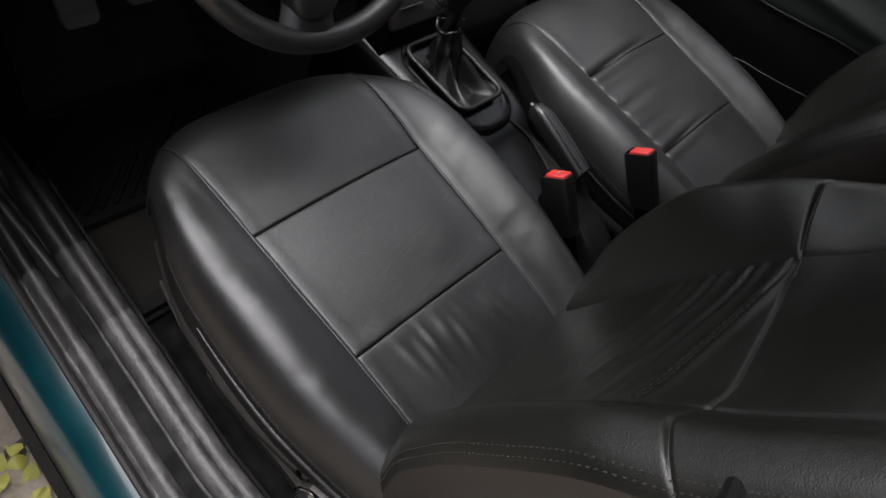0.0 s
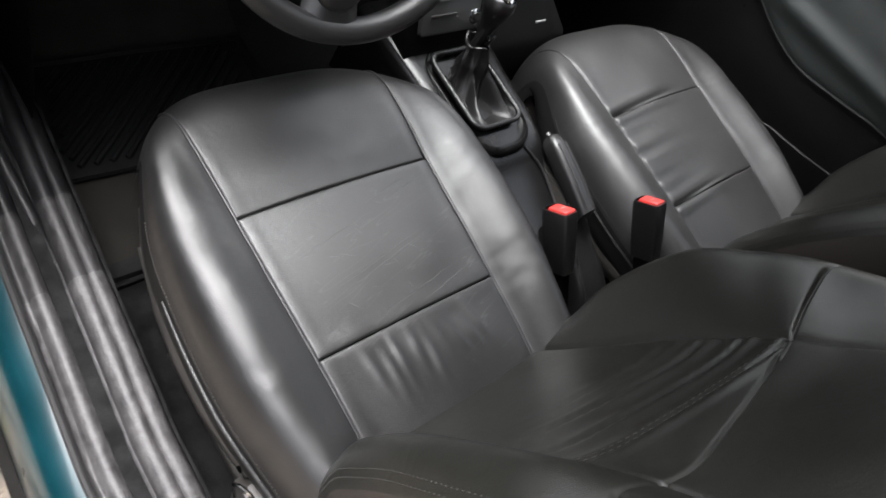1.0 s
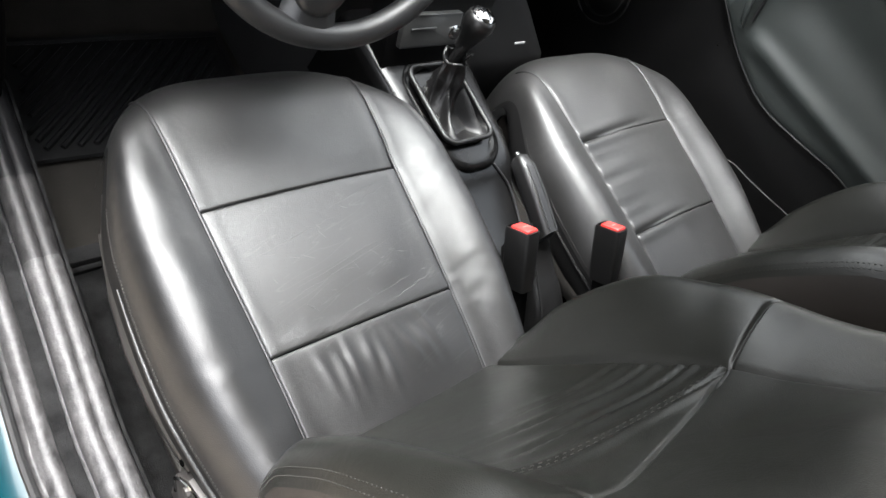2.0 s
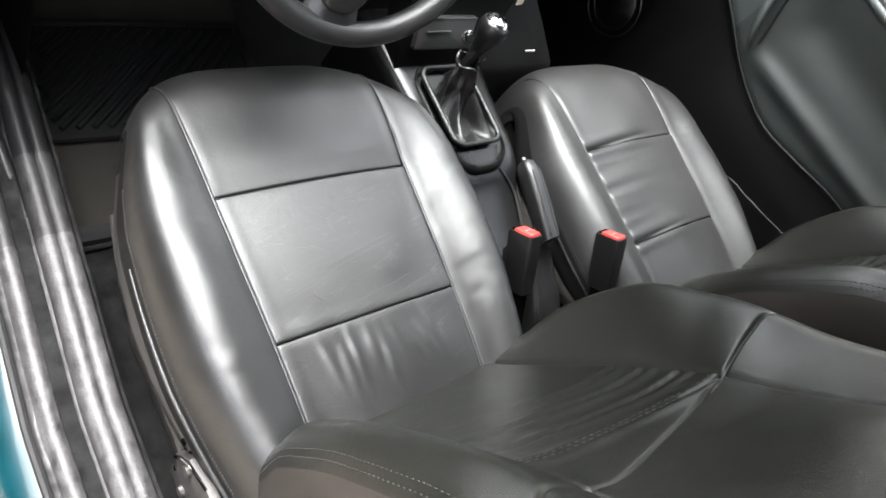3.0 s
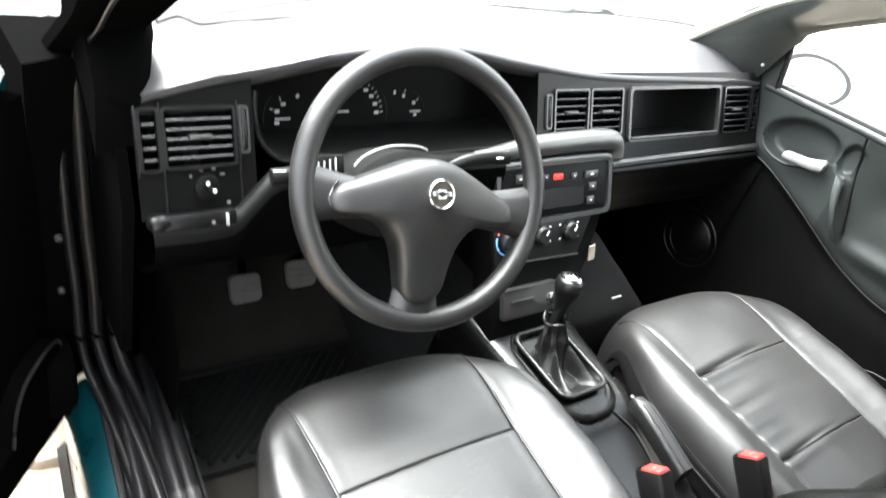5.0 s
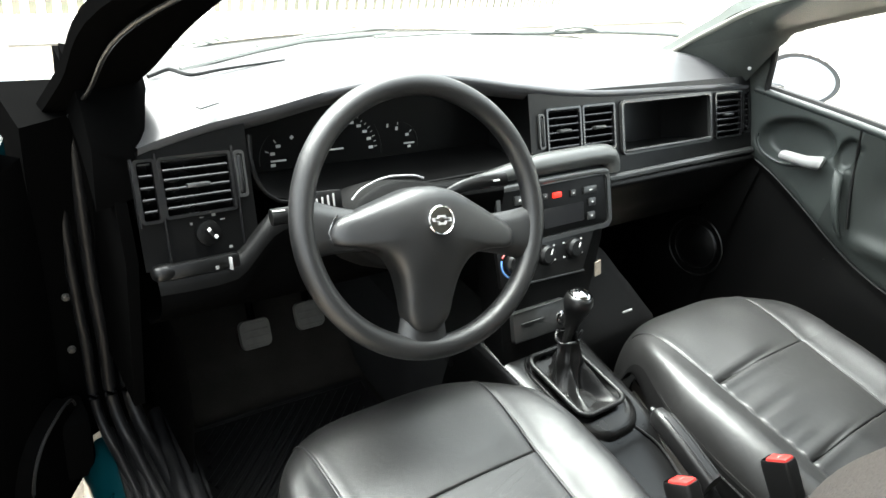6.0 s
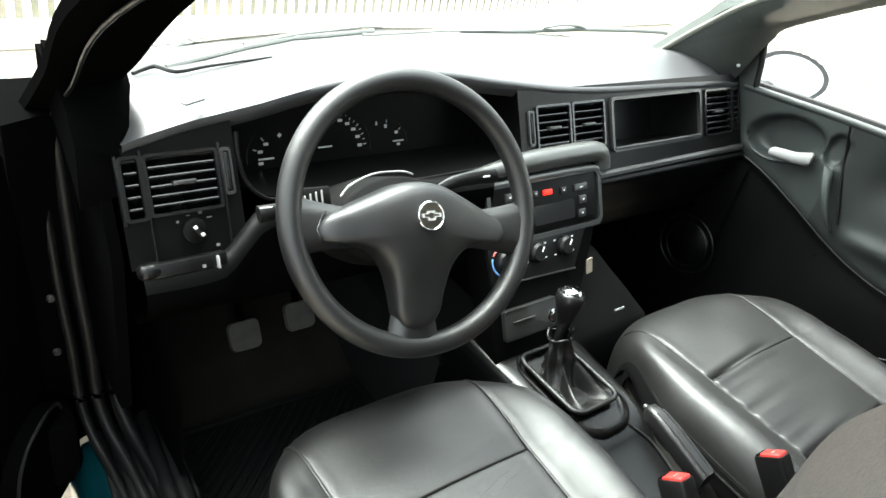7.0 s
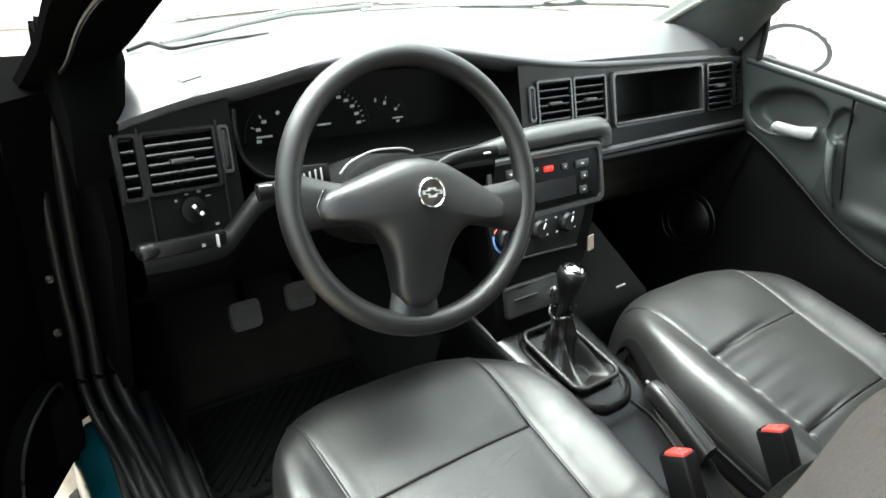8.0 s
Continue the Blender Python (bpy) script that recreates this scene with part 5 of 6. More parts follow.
for sg in (-1, 1):
    rows = []
    for k in range(9):
        t = k / 8
        x = 0.085 + 0.089 * t
        w = 0.052 + 0.030 * t ** 1.7
        h = 0.022 - 0.008 * t
        rows.append([(sg * x, -0.014 + d * w / 2, z) for d, z in ((-1, -h * 0.4), (-0.85, h * 0.35), (-0.4, h * 0.62), (0.4, h * 0.62), (0.85, h * 0.35), (1, -h * 0.4), (0, -h * 0.6))])
    part("spoke", moved(rings(rows), HM), PLASTIC_TOP, wheel, "", 60)
    if sg < 0:
        # highlight on the left tip only, drawn as a chrome line
        part("pad_edge", moved(tube([(sg * (x + 0.0015), y, 0.011) for x, y in ((0.126, 0.004), (0.131, -0.003), (0.1365, -0.018), (0.131, -0.031))], 0.0012, 5), HM), CHROME, wheel, "chrome line painted as a highlight on the pad tip")
rows = []
for k in range(9):
    t = k / 8
    y = -0.10 - 0.072 * t
    w = 0.058 + 0.026 * t ** 1.7
    h = 0.022 - 0.006 * t
    rows.append([(d * w / 2, y, z) for d, z in ((-1, -h * 0.4), (-0.85, h * 0.35), (-0.4, h * 0.62), (0.4, h * 0.62), (0.85, h * 0.35), (1, -h * 0.4), (0, -h * 0.6))])
part("spoke", moved(rings(rows), HM), PLASTIC_TOP, wheel, "", 60)
BM = HM @ pose(0.0, 0.0, 0.0425, 0, 0, 4)
badge = part("badge", lathe([(0, 0), (0.0165, 0), (0.0165, 0.003), (0, 0.004)], 32, BM), BADGE, wheel, "round dark red-brown badge")
part("badge_ring", lathe([(0.0168, -0.003), (0.0190, -0.003), (0.0190, 0.004), (0.0180, 0.0052), (0.0168, 0.004)], 36, BM), CHROME, badge, "chrome ring")
EMBLEM = [(-0.013, -0.002), (-0.005, -0.002), (-0.005, -0.006), (0.005, -0.006), (0.006, -0.002), (0.014, -0.002), (0.013, 0.003), (0.005, 0.003), (0.005, 0.006), (-0.005, 0.006), (-0.006, 0.003), (-0.014, 0.003)]
part("badge_bar", frame_ring(EMBLEM, [(x * 0.80, y * 0.58) for x, y in EMBLEM], 0.002, BM @ pose(0, 0, 0.004)), SILVER, badge, "silver emblem outline")
col = thing("steering_column", (-0.36, 0.62, 0.82), "black plastic column shroud with two stalks", "steering column")
# edge of light on the black shroud, drawn as a silver tube
part("shroud_glint", moved(tube(smooth_path([(-0.0927, 0.0326, -0.03), (-0.080, 0.044, -0.03), (-0.062, 0.0522, -0.03), (-0.045, 0.0570, -0.03), (-0.0279, 0.0587, -0.03), (0.0021, 0.0574, -0.03), (0.0165, 0.0525, -0.03)], 5), 0.0014, 6), WM), SILVER, col, "silver line painted as light on the shroud edge")
part("shroud", moved(rings([[(-0.012 + rx * math.cos(a), yc + ry * math.sin(a), z) for a in (2 * math.pi * j / 28 for j in range(28))] for z, rx, ry, yc in ((-0.20, 0.080, 0.058, 0.0), (-0.12, 0.088, 0.064, -0.004), (-0.05, 0.088, 0.062, -0.008), (-0.032, 0.084, 0.060, -0.008), (-0.022, 0.060, 0.045, -0.008))]), WM), DARK_SOFT, col, "", 60)
part("stalk", moved(tube(smooth_path([(-0.08, 0.014, -0.07), (-0.135, 0.024, -0.045), (-0.199, 0.021, -0.04)], 6), 0.0095, 10, flat=0.7, taper=lambda t: 0.8 + 0.35 * t), WM), PLASTIC_SMOOTH, col, "black indicator stalk")
part("stalk", moved(tube(smooth_path([(0.055, 0.018, -0.07), (0.093, 0.037, -0.045), (0.160, 0.041, -0.04)], 6), 0.0095, 10, flat=0.7, taper=lambda t: 0.8 + 0.35 * t), WM), PLASTIC_SMOOTH, col, "black wiper stalk")
part("stalk_mark", moved(box((0.138, 0.0395, -0.030), (0.010, 0.003, 0.006), 0.001, 1), WM), WHITE_MARK, col, "small pale mark on the stalk")
# white bar drawn for the highlight on the left stalk's end
part("stalk_mark", moved(box((-0.190, 0.0285, -0.036), (0.016, 0.0016, 0.005), 0.0005, 1), WM), WHITE_MARK, col, "small pale mark on the stalk")
for k in range(4):
    part("shroud_slit", moved(box((-0.136 + 0.0078 * k, 0.030 + 0.0018 * k, -0.043), (0.0018, 0.017, 0.004), 0.0006, 1), WM), SILVER, col)
part("slit_panel", moved(box((-0.124, 0.032, -0.050), (0.050, 0.034, 0.008), 0.003), WM), PLASTIC, col)


# ---- centre tunnel, gear lever, handbrake, buckles ----
con = thing("centre_console", (0, 0.25, FLOOR_Z), "black plastic centre console over the tunnel", "console")


def console_point(u, v):
    y = 0.62 - 0.75 * v
    top = curve([(-0.13, 0.44), (0.05, 0.45), (0.20, 0.475), (0.27, 0.50), (0.31, 0.528), (0.45, 0.538), (0.62, 0.55)], y)
    half = curve([(-0.13, 0.085), (0.2, 0.085), (0.3, 0.092), (0.45, 0.105), (0.62, 0.12)], y)
    a = u * 2 - 1
    x = half * max(-1, min(1, a * 1.6))
    drop = max(0.0, (abs(a) - 0.625) / 0.375)
    edge = max(0.0, abs(x) / half - 0.8) / 0.2
    return (x * (1 + 0.1 * drop), y, top - 0.012 * edge ** 2 - 0.24 * drop)


part("console_body", sheet(console_point, 40, 40), CONSOLE, con, "", 60)
part("slot_edge", tube(smooth_path([(0.035, 0.30, 0.524), (0.068, 0.262, 0.499), (0.070, 0.205, 0.478), (0.055, 0.15, 0.466)], 6), 0.0022, 6), PIPING, con, "thin raised edge along the handbrake slot")
part("tunnel", rings([[(-0.16, y, 0.24), (-0.13, y, 0.40), (-0.10, y, 0.43), (0.10, y, 0.43), (0.13, y, 0.40), (0.16, y, 0.24)] for y in (-1.0, 0.3, 0.7, 1.2)]), CARPET_DARK, con, "black carpeted tunnel")
GX, GY = -0.006, 0.418
SUR = round_rect(0.150, 0.226, 0.060, 8, -0.004, 0.408)
part("gear_surround", rings([[(x, y, z0 + 0.03 * (y - 0.4)) for x, y in ln] for ln, z0 in ((SUR, 0.49), (SUR, 0.526), (round_rect(0.142, 0.217, 0.056, 8, -0.004, 0.408), 0.537), (round_rect(0.134, 0.206, 0.052, 8, -0.004, 0.409), 0.540), (round_rect(0.128, 0.198, 0.048, 8, -0.004, 0.410), 0.532), (round_rect(0.120, 0.166, 0.022, 8, GX, GY), 0.536))], False), CONSOLE, con, "black rounded gear surround", 60)
RIM = round_rect(0.108, 0.152, 0.020, 6, GX, GY)
part("gaiter_frame", tube([(x, y, 0.549 + 0.03 * (y - 0.4) + 0.0012 * noise.noise((x * 60, y * 60, 3.0))) for x, y in RIM], 0.0048, 8, True), GAITER, con, "glossy black leather welt round the gaiter", 70)
part("console_foot", rings([[(cx + w * x, cy + d * y, z) for x, y in round_rect(1.0, 1.0, 0.3, 4)] for cx, cy, w, d, z in ((-0.072, 0.590, 0.050, 0.050, 0.49), (-0.072, 0.588, 0.046, 0.044, 0.525), (-0.072, 0.586, 0.036, 0.032, 0.540), (-0.072, 0.584, 0.020, 0.018, 0.546))]), PLASTIC_GREY, con, "grey rounded console foot", 50)
gear = thing("gear_lever", (0, 0.43, 0.55), "gear lever with a creased black leather gaiter and chrome-topped knob", "gear lever")


def gaiter_point(u, v):
    """Slack leather: it sags inside the welt, then gathers into a pleated column round the lever."""
    a = 2 * math.pi * u
    c, sn = math.cos(a), math.sin(a)
    p = 5 - 3 * min(1.0, v / 0.5)
    k = (abs(c) ** p + abs(sn) ** p) ** (-1 / p)
    slim = max(0.0, 1 - v / 0.55) ** 1.25
    ridge = 1.0 * bell((u - 0.842 + 0.5) % 1 - 0.5, 0.030) + 0.75 * bell((u - 0.655 + 0.5) % 1 - 0.5, 0.026) + 0.4 * bell((u - 0.17 + 0.5) % 1 - 0.5, 0.03)
    col = min(1.0, v / 0.45)
    pleat = 1 - 2 * abs(math.sin(1.5 * a + 0.5 + 1.6 * v)) ** 0.7
    small = 1 - 2 * abs(math.sin(3.5 * a - 3.0 * v + 0.4))
    fold = 1 + col * (1 - 0.6 * v) * (0.42 * pleat + 0.14 * small)
    w, d = 0.052 * slim + (0.021 + 0.022 * max(0.0, 0.8 - v)) * (1 - slim), 0.074 * slim + (0.021 + 0.026 * max(0.0, 0.8 - v)) * (1 - slim)
    sag = 0.026 * math.sin(math.pi * min(1.0, v / 0.62)) * (1 - min(1.0, ridge))
    cx, cy = GX - 0.002 * v, GY + 0.045 * v ** 0.8
    cz = 0.548 + 0.064 * max(0.0, (v - 0.18) / 0.82) ** 1.1 - sag + 0.010 * ridge * math.sin(math.pi * min(1.0, v / 0.6))
    return (cx + w * k * c * fold, cy + d * k * sn * fold, cz + 0.004 * v * math.sin(3 * a))


part("gaiter", sheet(gaiter_point, 144, 36), GAITER, gear, "creased black leather gaiter", 75)
part("gaiter_collar", tube([(-0.008 + (0.021 + 0.002 * math.sin(5 * a)) * math.cos(a), 0.463 + 0.021 * math.sin(a), 0.610 + 0.005 * math.sin(3 * a + 1)) for a in (2 * math.pi * k / 36 for k in range(36))], 0.0026, 8, True), GAITER, gear, "gathered leather collar")
part("collar_tab", box((0.013, 0.455, 0.615), (0.012, 0.004, 0.020), 0.0015, 2, pose(0, 0, 0, 10, 12, 30)), GAITER, gear, "torn leather tab")
part("shaft", tube([(-0.006, 0.463, 0.585), (0.004, 0.472, 0.66)], 0.009, 10), PLASTIC_SMOOTH, gear)
KM = pose(0.003, 0.471, 0.622, -6, 4, 0)
knob = part("knob", lathe([(0.0, 0.0), (0.013, 0.0), (0.0135, 0.012), (0.018, 0.028), (0.0235, 0.042), (0.0262, 0.053), (0.0245, 0.063), (0.0205, 0.069)], 28, KM), PLASTIC_SMOOTH, gear, "glossy black knob", 60)
part("knob_cap", lathe([(0.0210, 0.068), (0.0205, 0.0705), (0.014, 0.0745), (0.0, 0.076)], 28, KM), CHROME, knob, "chrome shift-pattern cap", 60)

for px, py, lw, lh in ((-0.008, 0.0, 0.0016, 0.014), (0.0, 0.0, 0.0016, 0.014), (0.008, 0.0, 0.0016, 0.014), (0.0, 0.0, 0.018, 0.0016)):
    part("shift_line", moved(box((px, py, 0.0752), (lw, lh, 0.0016)), KM), BLACK, knob, "dark shift pattern line")

hb = thing("handbrake", (0.0, 0.15, 0.48), "handbrake lever in a black stitched leather gaiter", "handbrake")
grip_rows = []
for y, z, w, h in ((0.268, 0.604, 0.010, 0.014), (0.262, 0.604, 0.024, 0.028), (0.24, 0.602, 0.029, 0.034), (0.20, 0.592, 0.030, 0.036), (0.16, 0.580, 0.031, 0.036), (0.135, 0.572, 0.032, 0.036)):
    grip_rows.append([(0.002 + px, y, z + pz) for px, pz in round_rect(w, h, min(w, h) * 0.32, 5)])
part("grip", rings(grip_rows), LEATHER, hb, "black leather grip", 60)
for dx in (-0.008, 0.008):
    part("grip_seam", tube([(0.002 + dx, y, z + h / 2 + 0.0005) for y, z, w, h in ((0.246, 0.6025, 0, 0.0325), (0.24, 0.602, 0, 0.034), (0.20, 0.592, 0, 0.036), (0.14, 0.574, 0, 0.036))], 0.0012, 5), PIPING, hb)
part("release_button", lathe([(0, 0), (0.006, 0), (0.005, 0.006), (0, 0.007)], 12, pose(0.002, 0.267, 0.606, -90, 0, 0)), PLASTIC_SMOOTH, hb, "black release button")


def hb_gaiter(u, v):
    y = 0.165 - 0.20 * v
    zc = 0.578 - 0.10 * v
    w = 0.024 + 0.034 * v
    a = math.pi * (1.15 - 1.3 * u)
    f = 1 + 0.10 * (1 - 2 * abs(math.sin(2.5 * a + 1.2 * v))) * math.sin(math.pi * min(1.0, 0.15 + v)) + 0.03 * math.sin(11 * v + 3 * u)
    return (w * math.cos(a) * f, y, zc - 0.055 + (0.060 + 0.012 * v) * max(-0.5, math.sin(a)) * f - 0.02 * v)

part("gaiter", sheet(hb_gaiter, 20, 24), GAITER, hb, "loose leather gaiter", 70)
part("seam", tube([Vector(hb_gaiter(0.35, k / 20)) + Vector((0, 0, 0.001)) for k in range(21)], 0.0016, 6), LEATHER, hb)


def buckle(place):
    b = thing("seat_belt_buckle", place, "black seat belt buckle with a red release button on a stalk", "buckle", "seat belt buckles")
    o = Vector(place)
    m = Matrix.Translation(o) @ pose(0, 0, 0, -42, 0, 0)
    body = part("housing", moved(join(rings([[(x * k, y * k2, z) for x, y in round_rect(0.030, 0.048, 0.006)] for z, k, k2 in ((0.0, 0.86, 0.90), (0.03, 0.95, 0.97), (0.092, 1.0, 1.0), (0.098, 0.93, 0.95))])), m), PLASTIC_SMOOTH, b, "black housing")
    part("release_button", moved(box((0, -0.003, 0.098), (0.024, 0.034, 0.008), 0.003), m), RED, b, "red release button")
    part("button_mark", moved(box((0, -0.004, 0.1022), (0.010, 0.002, 0.0006)), m), PALE_RUBBER, b, "worn pale lettering bar")
    part("slot", moved(box((0, 0.018, 0.0975), (0.022, 0.004, 0.004)), m), BLACK, b)
    part("stalk", moved(rings([[(x, y, z) for x, y in round_rect(0.020, 0.032, 0.004)] for z in (-0.10, 0.002)]), m), BLACK, b, "black stalk")
    return b


buckle_d = buckle((-0.079, 0.086, 0.538))
copy_thing(buckle_d, pose(0.100, 0.037, 0.543))

strap = thing("seat_belt_strap", (0.62, 0.08, 0.59), "thin black seat belt strap hanging beside the passenger seat", "seat belt")
part("webbing", tube(smooth_path([(0.625, 0.20, 0.47), (0.62, 0.159, 0.572), (0.62, 0.083, 0.596), (0.625, 0.009, 0.612), (0.66, -0.20, 0.66), (0.69, -0.34, 0.80)], 6), 0.0022, 6, flat=0.5), RUBBER, strap, "dark woven webbing")

belt2 = thing("seat_belt_strap", (-0.70, -0.29, 0.42), "loose grey seat belt webbing drawn out beside the door pillar", "seat belt")
WEB = smooth_path([(-0.665, -0.32, 1.196), (-0.655, -0.20, 1.281), (-0.685, -0.125, 1.288), (-0.735, -0.101, 1.273), (-0.768, -0.101, 1.264), (-0.81, -0.106, 1.243), (-0.84, -0.14, 1.19), (-0.83, -0.20, 1.0), (-0.76, -0.26, 0.7), (-0.70, -0.29, 0.42)], 8)
web_rows = []
for i, p in enumerate(WEB):
    run = (WEB[min(i + 1, len(WEB) - 1)] - WEB[max(i - 1, 0)]).normalized()
    flat = run.cross(Vector((0.35, 1.0, 0.0))).normalized()
    flat = flat if flat.z < 0 or abs(flat.z) < 0.2 else -flat
    bow = run.cross(flat).normalized() * 0.0015
    web_rows.append([p + flat * 0.048 * k - bow * math.sin(math.pi * k) for k in (0.0, 0.04, 0.2, 0.5, 0.8, 0.96, 1.0)])
part("webbing", open_rows(web_rows), WEBBING, belt2, "grey woven webbing", 60)

# ---- footwell ----
for x, y in ((-0.402, 0.885), (-0.278, 0.90)):
    ped = thing("pedal", (x, y, 0.40), "black rubber-faced foot pedal", "pedal", "foot pedals")
    pm = Matrix.Translation((x, y, 0.417)) @ pose(0, 0, 0, 55, 0, 0)
    part("pad", moved(rings([[(px * k, py * k, z) for px, py in round_rect(0.064, 0.058, 0.012)] for z, k in ((0, 0.95), (0.008, 1.0), (0.014, 0.94))]), pm), PEDAL, ped, "ribbed grey rubber pad")
    for k in range(4):
        part("rib", moved(box((0, -0.02 + 0.0135 * k, 0.015), (0.05, 0.004, 0.0015), 0.0005), pm), PEDAL, ped)
    part("arm", tube(smooth_path([(x, y + 0.005, 0.432), (x, y + 0.05, 0.51), (x, y + 0.06, 0.66)], 6), 0.008, 8), BLACK, ped, "black arm")
mat = thing("floor_mat", (-0.38, 0.70, FLOOR_Z), "black ribbed rubber floor mat in the driver's footwell", "floor mat")
MATQ = [(-0.175, 0.815), (-0.56, 0.825), (-0.60, 0.60), (-0.20, 0.585)]


def mat_point(a, b):
    p = [Vector((x, y)) for x, y in MATQ]
    q = (p[2] * (1 - a) + p[3] * a) * (1 - b) + (p[1] * (1 - a) + p[0] * a) * b
    return q


def in_mat(a, b, z):
    q = mat_point(a, b)
    return (q.x, q.y, floor_z(q.x, q.y) + z)


part("mat_sheet", sheet(lambda u, v: in_mat(u, v, 0.010), 16, 10), RUBBER, mat, "black rubber sheet")
rim_pts = [in_mat(a, b, 0.012) for a, b in [(k / 10, 0) for k in range(11)] + [(1, k / 6) for k in range(1, 7)] + [(1 - k / 10, 1) for k in range(1, 11)] + [(0, 1 - k / 6) for k in range(1, 6)]]
part("mat_rim", tube(rim_pts, 0.006, 6, True), RUBBER, mat)
for k in range(24):
    c = -0.42 + k * 0.062
    pts = []
    for j in range(13):
        b = 0.08 + 0.84 * j / 12
        a = c + 0.55 * b
        if 0.06 < a < 0.94:
            pts.append(in_mat(a, b, 0.013))
    if len(pts) > 1:
        part("rib", tube(pts, 0.0048, 6), RUBBER, mat)

# passenger footwell: side bolster of the tunnel, with a small label
bol = thing("footwell_bolster", (0.20, 0.62, 0.40), "dull black covered box beside the centre stack", "panel")
bolster_rows = []
for y, z, right in ((0.66, 0.646, 0.235), (0.612, 0.645, 0.245), (0.598, 0.636, 0.250), (0.580, 0.612, 0.270), (0.560, 0.585, 0.296), (0.530, 0.545, 0.330), (0.512, 0.520, 0.352), (0.505, 0.50, 0.36), (0.505, 0.34, 0.36)):
    bolster_rows.append([(0.11, y + 0.004, z), (0.15, y, z + 0.001), (right - 0.06, y, z - 0.001), (right - 0.008, y + 0.004, z - 0.004), (right, y + 0.02, z - 0.008), (right + 0.01, 0.82, z - 0.01), (0.11, 0.82, z)])
part("bolster_body", rings(bolster_rows), LEATHER_LOW, bol, "dull black covered box", 50)
part("label_strip", box((0.262, 0.5275, 0.540), (0.030, 0.004, 0.005), 0.001, 1, pose(0, 0, 0, 0, 0, 0)), SILVER, bol, "small pale strip")
tag = thing("paper_tag", (0.147, 0.556, 0.660), "small beige paper tag beside the heater panel", "tag")
part("tag_sheet", box((0.147, 0.556, 0.660), (0.020, 0.003, 0.030), 0.001, 1, pose(0, 0, 0, -20, 0, 10)), STONE, tag)

# ---- passenger door ----
door = thing("passenger_door", (0.72, 0.2, 0.35), "closed passenger door with grey-green plastic lining", "door")
BORDER = [(-0.5, 0.74), (0.0, 0.712), (0.10, 0.690), (0.21, 0.670), (0.30, 0.682), (0.37, 0.704), (0.476, 0.748), (0.58, 0.785), (0.666, 0.800), (0.75, 0.805)]


def belt(y):
    return curve([(-0.6, 0.985), (0.1, 0.968), (0.44, 0.955), (0.72, 0.934), (0.80, 0.93)], y)


def door_x(y, z):
    x = 0.700
    zb = curve(BORDER, y)
    x += 0.010 * fall((z - zb) * 160)
    arm = curve([(-0.3, 0.80), (0.0, 0.778), (0.33, 0.752), (0.40, 0.745)], y)
    lim = fall((y - 0.345) * 70)
    x -= 0.013 * lim * bell(z - arm + 0.016, 0.022)
    x += 0.016 * lim * bell(z - 0.87, 0.055)
    r2 = ((y - 0.553) / 0.080) ** 2 + ((z - 0.869 + 0.20 * (y - 0.553)) / 0.049) ** 2
    x += 0.032 * fall((r2 - 1) * 9)
    r3 = ((y - 0.441) / 0.021) ** 2 + ((z - 0.892) / 0.034) ** 2
    x += 0.016 * fall((r3 - 1) * 9)
    return x


def door_sheet(y0, y1, zlo, zhi, n, m):
    return sheet(lambda u, v: (door_x(y0 + (y1 - y0) * u, zlo(y0 + (y1 - y0) * u) + (zhi(y0 + (y1 - y0) * u) - zlo(y0 + (y1 - y0) * u)) * v), y0 + (y1 - y0) * u,
                               zlo(y0 + (y1 - y0) * u) + (zhi(y0 + (y1 - y0) * u) - zlo(y0 + (y1 - y0) * u)) * v), n, m)


part("upper_panel", door_sheet(-0.45, 0.4285, lambda y: curve(BORDER, y) - 0.004, belt, 80, 60), DOOR_PAD, door, "grey-green padded panel with armrest", 60)
part("front_panel", door_sheet(0.428, 0.74, lambda y: curve(BORDER, y) - 0.004, belt, 70, 60), DOOR_PLASTIC, door, "grey-green handle panel", 60)
part("lower_panel", door_sheet(-0.45, 0.80, lambda y: 0.28, lambda y: curve(BORDER, y) - 0.003, 60, 40), PLASTIC, door, "black lower door lining", 60)
part("border_seam", tube([(door_x(y, curve(BORDER, y)) - 0.006, y, curve(BORDER, y)) for y in [-0.45 + 0.03 * k for k in range(40)]], 0.0025, 6), PLASTIC, door)
part("belt_trim", tube([(0.705, y, belt(y) + 0.002) for y in [-0.45 + 0.06 * k for k in range(20)]], 0.009, 8), DOOR_PLASTIC, door, "", 60)
part("window_seal", tube([(0.730, y, belt(y) + 0.008) for y in [-0.45 + 0.06 * k for k in range(20)]], 0.009, 8), RUBBER, door, "black window seal")
part("outer_skin", sheet(lambda u, v: (0.80 - 0.05 * v + 0.03 * math.sin(2.5 * v), -0.45 + 1.20 * u, 0.25 + 0.67 * v), 10, 10), TEAL, door, "teal painted outer skin")
part("door_handle", rings([[Vector((0.682 + dx, y, z0 + dz)) for dx, dz in ((0, h), (-0.006, h * 0.9), (-0.010, h * 0.2), (-0.009, -h * 0.6), (-0.003, -h), (0.005, -h * 0.8), (0.005, h * 0.8))] for y, z0, h in ((0.562, 0.838, 0.008), (0.557, 0.839, 0.0115), (0.535, 0.843, 0.012), (0.51, 0.847, 0.0125), (0.488, 0.854, 0.0145), (0.474, 0.859, 0.016), (0.470, 0.860, 0.011))]), SILVER, door, "silver-grey door handle", 50)
grip_rows = []
